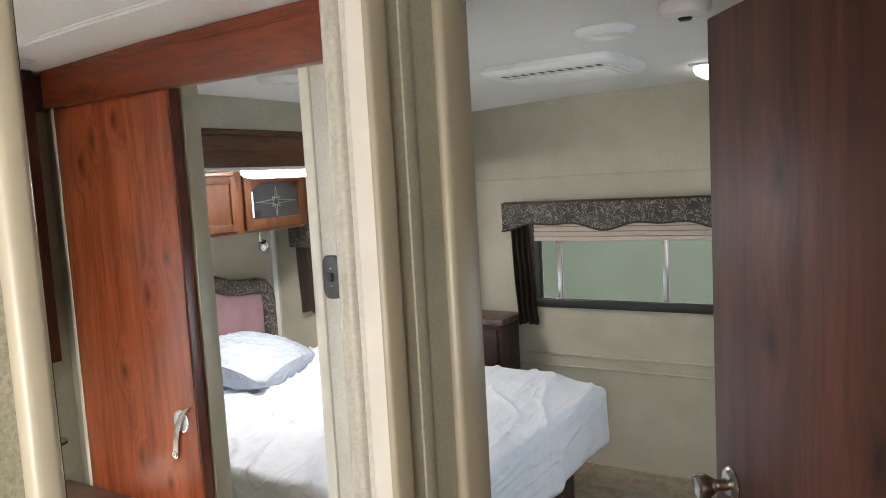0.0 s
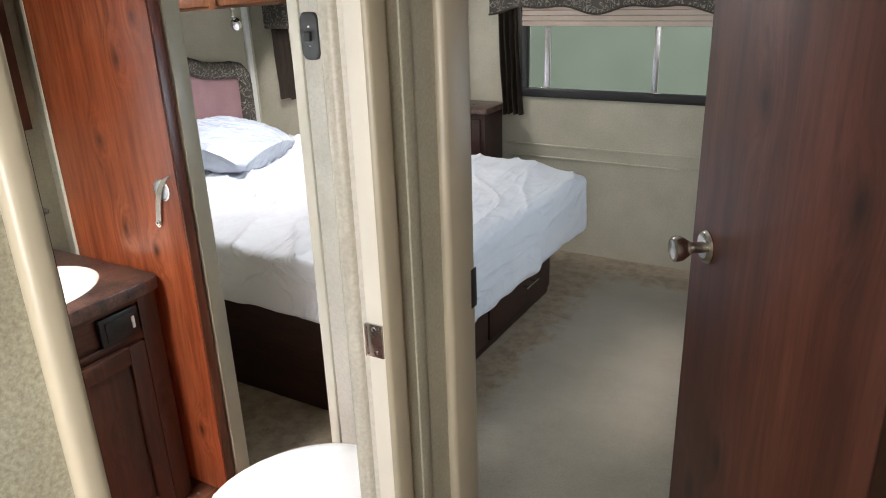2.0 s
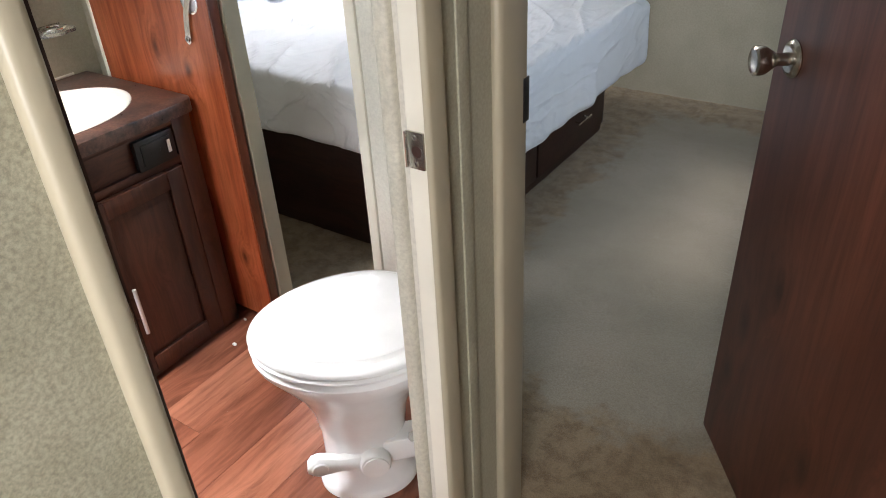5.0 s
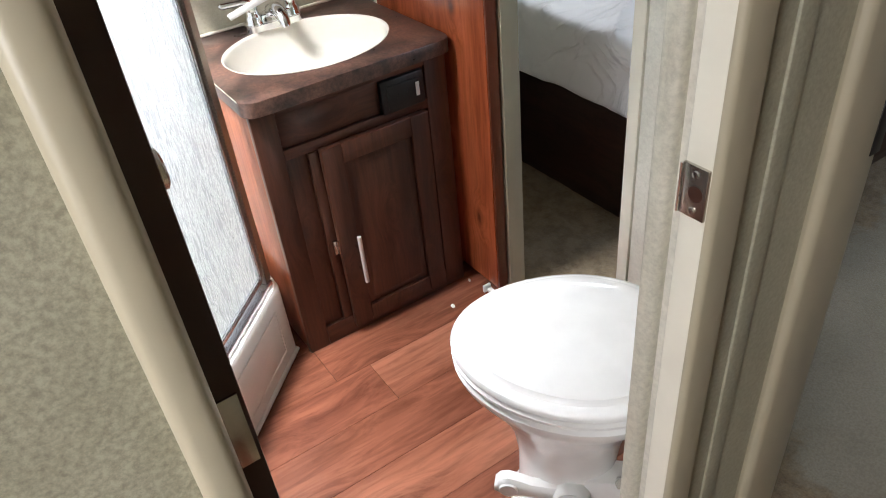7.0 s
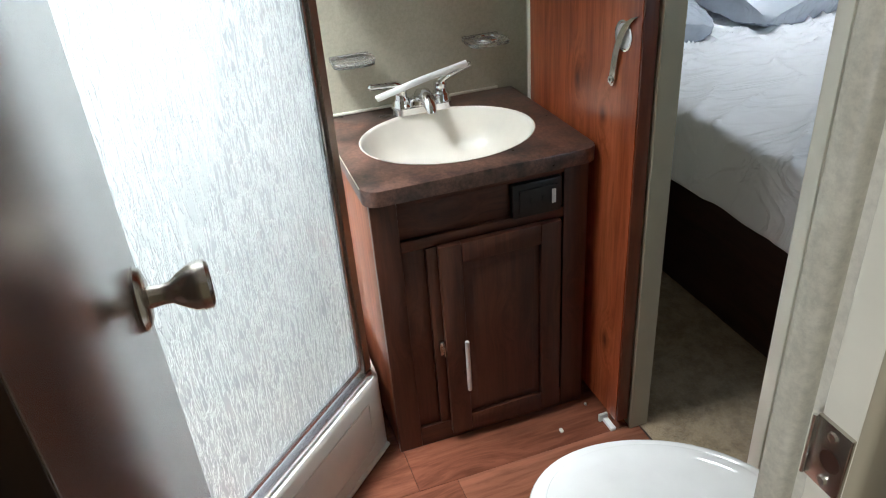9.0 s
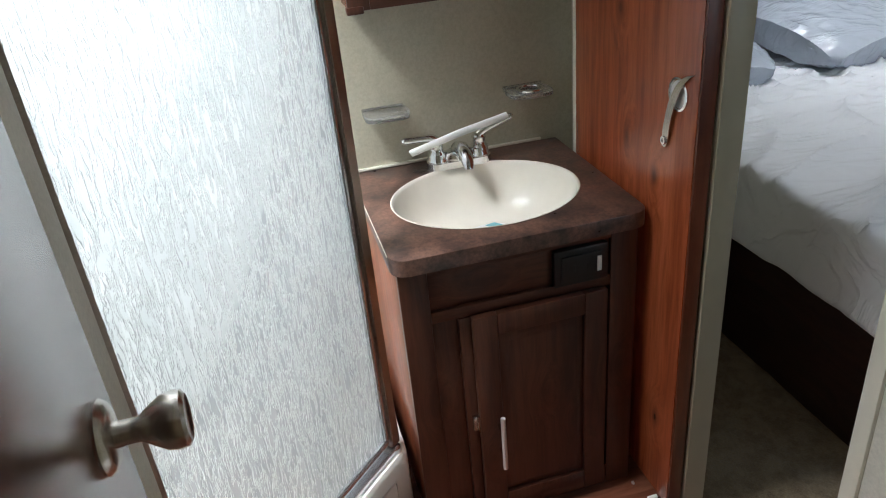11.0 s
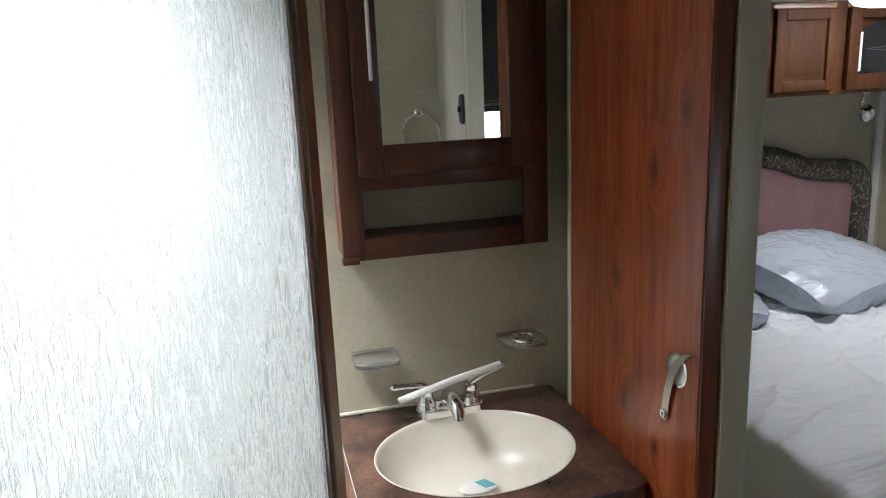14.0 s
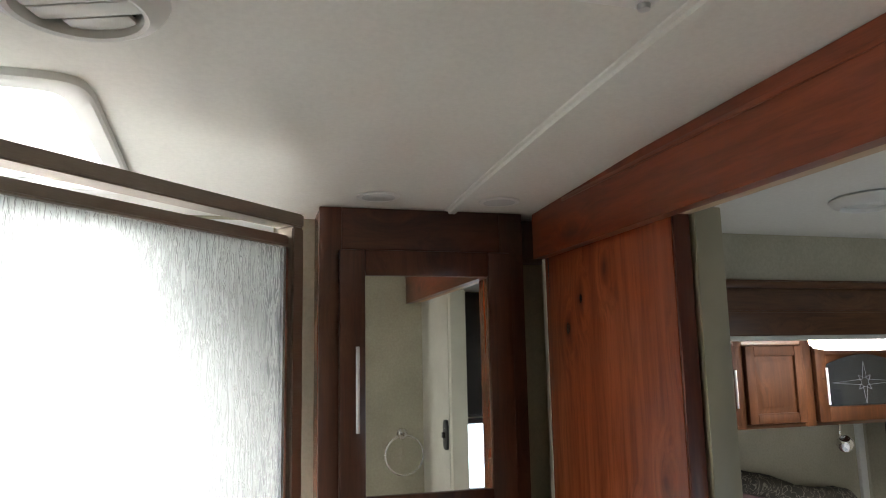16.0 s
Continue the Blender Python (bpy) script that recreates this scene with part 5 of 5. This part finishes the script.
def overhead_cabinet():
    root = thing("overhead_cabinet", (-2.97, 2.43, 1.385), "honey-brown overhead cabinet with leaded dark glass doors", "cabinet")
    x = -2.755
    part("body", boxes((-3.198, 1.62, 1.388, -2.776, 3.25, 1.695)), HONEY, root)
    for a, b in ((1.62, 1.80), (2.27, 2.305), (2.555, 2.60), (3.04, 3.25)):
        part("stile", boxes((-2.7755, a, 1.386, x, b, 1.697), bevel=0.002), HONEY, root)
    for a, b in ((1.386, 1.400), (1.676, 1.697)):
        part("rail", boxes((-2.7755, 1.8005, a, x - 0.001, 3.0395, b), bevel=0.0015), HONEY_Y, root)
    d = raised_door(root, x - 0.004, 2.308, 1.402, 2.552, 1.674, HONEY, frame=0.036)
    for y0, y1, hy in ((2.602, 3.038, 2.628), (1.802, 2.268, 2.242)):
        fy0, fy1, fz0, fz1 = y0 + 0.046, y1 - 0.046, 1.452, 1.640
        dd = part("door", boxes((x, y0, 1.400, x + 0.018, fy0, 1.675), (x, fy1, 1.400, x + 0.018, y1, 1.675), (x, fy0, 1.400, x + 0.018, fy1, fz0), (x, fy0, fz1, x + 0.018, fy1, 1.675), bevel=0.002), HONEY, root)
        bm = prism(arched(fy0 + 0.002, fy1 - 0.002, fz0 + 0.002, fz1 - 0.002, 0.035), 0, 0.004)
        bm.transform(Matrix.Translation((x + 0.008, 0, 0)) @ Matrix(((0, 0, 1, 0), (1, 0, 0, 0), (0, 1, 0, 0), (0, 0, 0, 1))))
        part("pane", bm, BLACKGLASS, dd, "dark leaded glass")
        cy, cz = (fy0 + fy1) / 2, (fz0 + fz1) / 2 - 0.01
        bm = bmesh.new()
        for k in range(8):
            an = math.pi * k / 4
            ln = (0.145 if k in (0, 4) else 0.085 if k % 2 == 0 else 0.040)
            tip = (x + 0.0135, cy + ln * math.cos(an), cz + ln * math.sin(an) * 0.9)
            for sgn in (-1, 1):
                mid = (x + 0.0135, cy + 0.016 * math.cos(an + sgn * 0.7), cz + 0.016 * math.sin(an + sgn * 0.7))
                tube([mid, tip], 0.0011, 6, bm)
        part("leading", bm, LEAD, dd, "silvery star-shaped leading")
        rail_handle(dd, x + 0.018, hy, 1.462, 1.592, 0.022, 0.004)


BLACKGLASS = plain("black_glass", (0.010, 0.011, 0.012), 0.08)
overhead_cabinet()


def slide_fascia():
    root = thing("slide_out_fascia", (-2.16, 2.43, 1.69), "honey-brown wooden fascia board over the slide-out opening", "fascia")
    part("board", boxes((-2.1695, 1.50, 1.692, -2.148, 3.38, 1.838), bevel=0.002), HONEY_Y, root)
    part("moulding", boxes((-2.1475, 1.50, 1.815, -2.139, 3.38, 1.834), bevel=0.003), HONEY_Y, root)
    part("moulding", boxes((-2.1475, 1.50, 1.752, -2.1445, 3.38, 1.757), bevel=0.001), HONEY_Y, root)
    part("seal", boxes((-2.24, 1.605, 1.680, -2.150, 3.265, 1.6915), bevel=0.002), CEIL, root, "white seal strip")


slide_fascia()


def dome_lamp(x, y, z, sx, sy, label, glow=LAMPGLOW):
    root = thing("ceiling_lamp", (x, y, z), label, "ceiling lamp", "lit cabin lamps")
    part("base", boxes((x - sx - 0.008, y - sy - 0.008, z - 0.010, x + sx + 0.008, y + sy + 0.008, z - 0.0005), bevel=0.003), WHITE, root)
    rows = [[(px, py, z - 0.0105 - d) for px, py in oval(x, y, sx * k, sy * k, 40, 5)] for k, d in ((1, 0), (0.99, 0.014), (0.93, 0.028), (0.75, 0.036), (0.2, 0.038))]
    part("diffuser", loft(rows), glow, root, "glowing white diffuser")


dome_lamp(-2.44, 2.57, 1.70, 0.075, 0.225, "lit white cabin lamp under the slide-out ceiling")
dome_lamp(-0.60, 3.18, 2.0, 0.075, 0.14, "lit white cabin lamp on the bedroom ceiling", LAMPDIM)


def reading_lamp():
    root = thing("reading_lamp", (-2.86, 2.80, 1.385), "small chrome reading lamp under the overhead cabinet", "reading lamp")
    part("mount", lathe([(0, 0), (0.020, 0), (0.018, -0.012), (0.006, -0.016), (0, -0.016)], 20, Matrix.Translation((-2.86, 2.80, 1.3875))), CHROME, root)
    part("arm", tube([(-2.86, 2.80, 1.374), (-2.86, 2.795, 1.34), (-2.855, 2.805, 1.312)], 0.005, 10), CHROME, root)
    part("head", lathe([(0, 0.034), (0.018, 0.030), (0.028, 0.014), (0.030, 0), (0.026, -0.014), (0.022, -0.016), (0, -0.010)], 24, Matrix.Translation((-2.850, 2.808, 1.302)) @ pose(0, 0, 0, 25, 30)), CHROME, root)


reading_lamp()


def folds(x0, x1, y, z0, z1, drift, waves, depth, n=36, m=16):
    """A gathered curtain across x, its foot drifting sideways."""
    bm = bmesh.new()
    g = []
    for i in range(n + 1):
        t = i / n
        col = []
        for j in range(m + 1):
            s_ = j / m
            amp = depth * (0.6 + 0.4 * s_)
            col.append(bm.verts.new((x0 + (x1 - x0) * t + drift * s_ ** 1.5 + 0.006 * noise.noise((t * 4, s_ * 3, 1)), y - 0.012 - amp * (0.5 + 0.5 * math.sin(waves * 2 * math.pi * t + 1.2 * s_)), z1 + (z0 - z1) * s_ + 0.012 * s_ * noise.noise((t * 6, 0, 7)))))
        g.append(col)
    for i in range(n):
        for j in range(m):
            bm.faces.new((g[i][j], g[i + 1][j], g[i + 1][j + 1], g[i][j + 1]))
    bmesh.ops.solidify(bm, geom=bm.faces[:], thickness=0.003)
    return bm


def front_window():
    win = tagged(new("window_1"), "black framed bedroom window with tinted panes and thin bars", "window", kind="structure")
    BASE[win.name] = Matrix.Identity(4)
    z0, z1, x0, x1 = 0.87, 1.36, -1.68, -0.24
    part("window_frame", boxes((x0, 3.672, z0, x1, 3.712, z0 + 0.046), (x0, 3.672, z1 - 0.03, x1, 3.712, z1), (x0, 3.672, z0 + 0.046, x0 + 0.04, 3.712, z1 - 0.03), (x1 - 0.04, 3.672, z0 + 0.046, x1, 3.712, z1 - 0.03), bevel=0.005), BLACK, win)
    for i, x in enumerate((-1.535, -0.965, -0.395)):
        part("bar", boxes((x - 0.013, 3.690, z0 + 0.046, x + 0.013, 3.706, z1 - 0.03), bevel=0.002), BRIGHTRIM, win, "thin silvery bar")
        part("clip", boxes((x - 0.032, 3.684, z0 + 0.042, x + 0.032, 3.690, z0 + 0.050), bevel=0.001), STEEL, win)
    xs = [x0 + 0.04, -1.548, -1.522, -0.978, -0.952, -0.408, -0.382, x1 - 0.04]
    for a, b in zip(xs[::2], xs[1::2]):
        pane = part("pane", boxes((a, 3.714, z0 + 0.046, b, 3.719, z1 - 0.03)), TINT, win)
        pane.visible_shadow = False
    n = 90
    xa, xb = -1.835, -0.085
    prof = []
    for i in range(n + 1):
        x = xa + (xb - xa) * i / n
        ph = (x - xa) / (xb - xa) * 3 * 2 * math.pi
        prof.append((x, 1.318 - 0.016 * math.cos(ph) - 0.010 * math.cos(2 * ph)))
    outline = prof + [(xb, 1.447), (xa, 1.447)]
    vb = prism(outline, 0, 0.085, 0.010)
    vb.transform(Matrix.Translation((0, 3.699, 0)) @ Matrix(((1, 0, 0, 0), (0, 0, -1, 0), (0, 1, 0, 0), (0, 0, 0, 1))))
    val = thing("valance", (-0.96, 3.65, 1.30), "dark damask covered valance over the bedroom window", "valance")
    part("padded_face", vb, DAMASK, val)
    cord = [(x, 3.614, z + 0.004) for x, z in prof]
    part("edge_cord", tube(cord, 0.0045, 8), CURTAIN, val, "dark cord along the scalloped edge")
    part("top_board", boxes((xa + 0.012, 3.622, 1.4475, xb - 0.012, 3.697, 1.4535), bevel=0.001), BEDBASE, val, "dark wooden mounting board")
    bm = bmesh.new()
    for k in range(4):
        box(bm, -1.655, 3.640 - 0.004 * (k % 2), 1.238 + 0.026 * k, -0.265, 3.658, 1.262 + 0.026 * k, 0.004, 2)
    solid("roman_shade", (-0.96, 3.65, 1.238), bm, SHADE, "raised beige pleated shade under the valance", "window shade")
    solid("curtain", (-1.74, 3.68, 0.77), folds(-1.805, -1.695, 3.69, 0.772, 1.335, 0.035, 3.5, 0.035), CURTAIN, "gathered dark brown side curtain of the bedroom window", "curtain")


front_window()

cb = folds(-3.02, -2.90, 3.262, 0.86, 1.36, 0.03, 3.0, 0.03)
solid("curtain", (-2.96, 3.25, 0.86), cb, CURTAIN, "narrow dark brown curtain in the slide-out's end", "curtain")
vb2 = boxes((-3.04, 3.20, 1.25, -2.86, 3.268, 1.384), bevel=0.010)
solid("valance", (-2.95, 3.23, 1.25), vb2, DAMASK, "short dark damask valance in the slide-out's end", "valance")


def nightstand():
    root = thing("nightstand", (-1.94, 3.57, 0), "dark wood corner cabinet with a brown laminate top", "nightstand")
    part("body", boxes((-2.165, 3.475, 0.0, -1.795, 3.688, 0.80), bevel=0.002), BEDBASE, root)
    part("door", boxes((-2.14, 3.460, 0.06, -1.82, 3.4745, 0.77), bevel=0.003), BEDBASE, root)
    part("top", boxes((-2.168, 3.445, 0.8005, -1.770, 3.688, 0.832), bevel=0.004), COUNTER, root)


nightstand()


def air_conditioner():
    root = thing("air_conditioner", (-1.05, 2.65, 2.0), "white ceiling air conditioner cover with slotted grille", "air conditioner")
    z = 1.9985
    part("cover", loft([[(px, py, z - d) for px, py in oval(-1.05, 2.65, sx, sy, 48, 8)] for sx, sy, d in ((0.262, 0.235, 0.0), (0.262, 0.235, 0.018), (0.250, 0.222, 0.030), (0.20, 0.18, 0.034))]), WHITE, root)
    for i in range(11):
        x = -1.23 + 0.036 * i
        part("slot", boxes((x, 2.475, z - 0.0345, x + 0.020, 2.520, z - 0.0315), bevel=0.0005), GREYPLATE, root, "dark air slot")
    part("grille_panel", boxes((-1.25, 2.56, z - 0.040, -0.86, 2.81, z - 0.034), bevel=0.003), WHITE, root)
    # Pale strip added to show light along the cover's right edge.
    part("edge_highlight", boxes((-0.835, 2.50, z - 0.038, -0.815, 2.83, z - 0.030), bevel=0.002), TRIMPALE, root)


air_conditioner()
round_vent("ceiling_vent", -0.69, 2.06, 0.060, "round white ceiling vent in the bedroom")
round_vent("ceiling_vent", -1.80, 1.93, 0.062, "round white ceiling vent near the slide-out")

det = thing("smoke_detector", (-0.43, 1.89, 1.96), "round white smoke detector with a dark centre", "smoke detector")
md = Matrix.Translation((-0.43, 1.89, 1.9995)) @ pose(0, 0, 0, 180)
part("housing", lathe([(0.062, 0), (0.064, 0.014), (0.056, 0.030), (0.040, 0.036), (0, 0.037)], 36, md), WHITE, det)
part("sensor", lathe([(0, 0.037), (0.018, 0.037), (0.014, 0.043), (0, 0.044)], 20, md), BLACK, det, "dark sensor")


def side_window(name, y0, y1, z0, z1, label):
    win = tagged(new(name), label, "window", kind="structure")
    BASE[win.name] = Matrix.Identity(4)
    part("window_frame", boxes((0.238, y0, z0, 0.29, y1, z0 + 0.03), (0.238, y0, z1 - 0.03, 0.29, y1, z1), (0.238, y0, z0 + 0.03, 0.29, y0 + 0.03, z1 - 0.03), (0.238, y1 - 0.03, z0 + 0.03, 0.29, y1, z1 - 0.03), bevel=0.004), BLACK, win)


side_window("window_2", 1.75, 2.75, 0.95, 1.34, "black framed window on the bedroom's door side")
side_window("window_3", -2.4, -0.6, 0.85, 1.65, "wide black framed living area window")


def wardrobe_top():
    root = thing("overhead_wardrobe", (0.15, 2.25, 1.36), "dark stained overhead wardrobe above the bedroom window", "wardrobe")
    part("body", boxes((0.06, 1.62, 1.362, 0.248, 2.95, 1.995)), BLACKROOM, root)
    for a, b in ((1.63, 2.06), (2.07, 2.50), (2.51, 2.94)):
        part("door", boxes((0.042, a, 1.375, 0.0595, b, 1.985), bevel=0.003), BLACKROOM, root)


wardrobe_top()
structure("backdrop", boxes((-9, 9.0, -0.8, 8, 9.1, 6.0)), backdrop_material("hazy_green_distance", (0.20, 0.225, 0.19), (0.255, 0.28, 0.24), 0.62), "dull green hazy distance outside the front window", "backdrop")


def floor_fragments():
    root = thing("plastic_scraps", (-1.58, 1.15, 0.0), "tiny white plastic scraps on the bath floor", "debris")
    for x, y, s_ in ((-1.609, 1.121, 0.006), (-1.673, 1.226, 0.004), (-1.46, 1.14, 0.005)):
        bm = boxes((x - s_, y - s_ * 0.7, 0.0002, x + s_, y + s_ * 0.7, 0.006), bevel=0.001)
        part("scrap", bm, WHITE, root)


floor_fragments()

# ---- floor planks ----


def planks():
    floor = bpy.data.objects["floor"]
    W, L = 0.152, 1.22
    rng = random.Random(4)
    bm0 = boxes((0.0004, 0.0004, -0.0048, W - 0.0004, L - 0.0004, 0.0), bevel=0.0006, seg=1)
    full = finish("plank", bm0, PLANK, smooth=False)

    def lay(x0, x1, y0, y1):
        x = x0
        while x < x1 - 0.002:
            w = min(W, x1 - x)
            y = y0 - rng.random() * L * 0.9
            while y < y1 - 0.002:
                a, b = max(y, y0), min(y + L, y1)
                if b - a > 0.004:
                    if w == W and b - a == L:
                        me = full
                    else:
                        me = finish("plank", boxes((0.0004, 0.0004, -0.0048, w - 0.0004, b - a - 0.0004, 0.0), bevel=0.0006, seg=1), PLANK, smooth=False)
                    ob = new("plank", me)
                    ob.location = (x, a, 0)
                    ob.parent = floor
                y += L
            x += w

    lay(-2.17, -0.605, -0.33, 1.314)
    lay(-0.605, 0.25, -3.2, 0.548)
    lay(-2.17, -0.605, -3.2, -0.38)


planks()
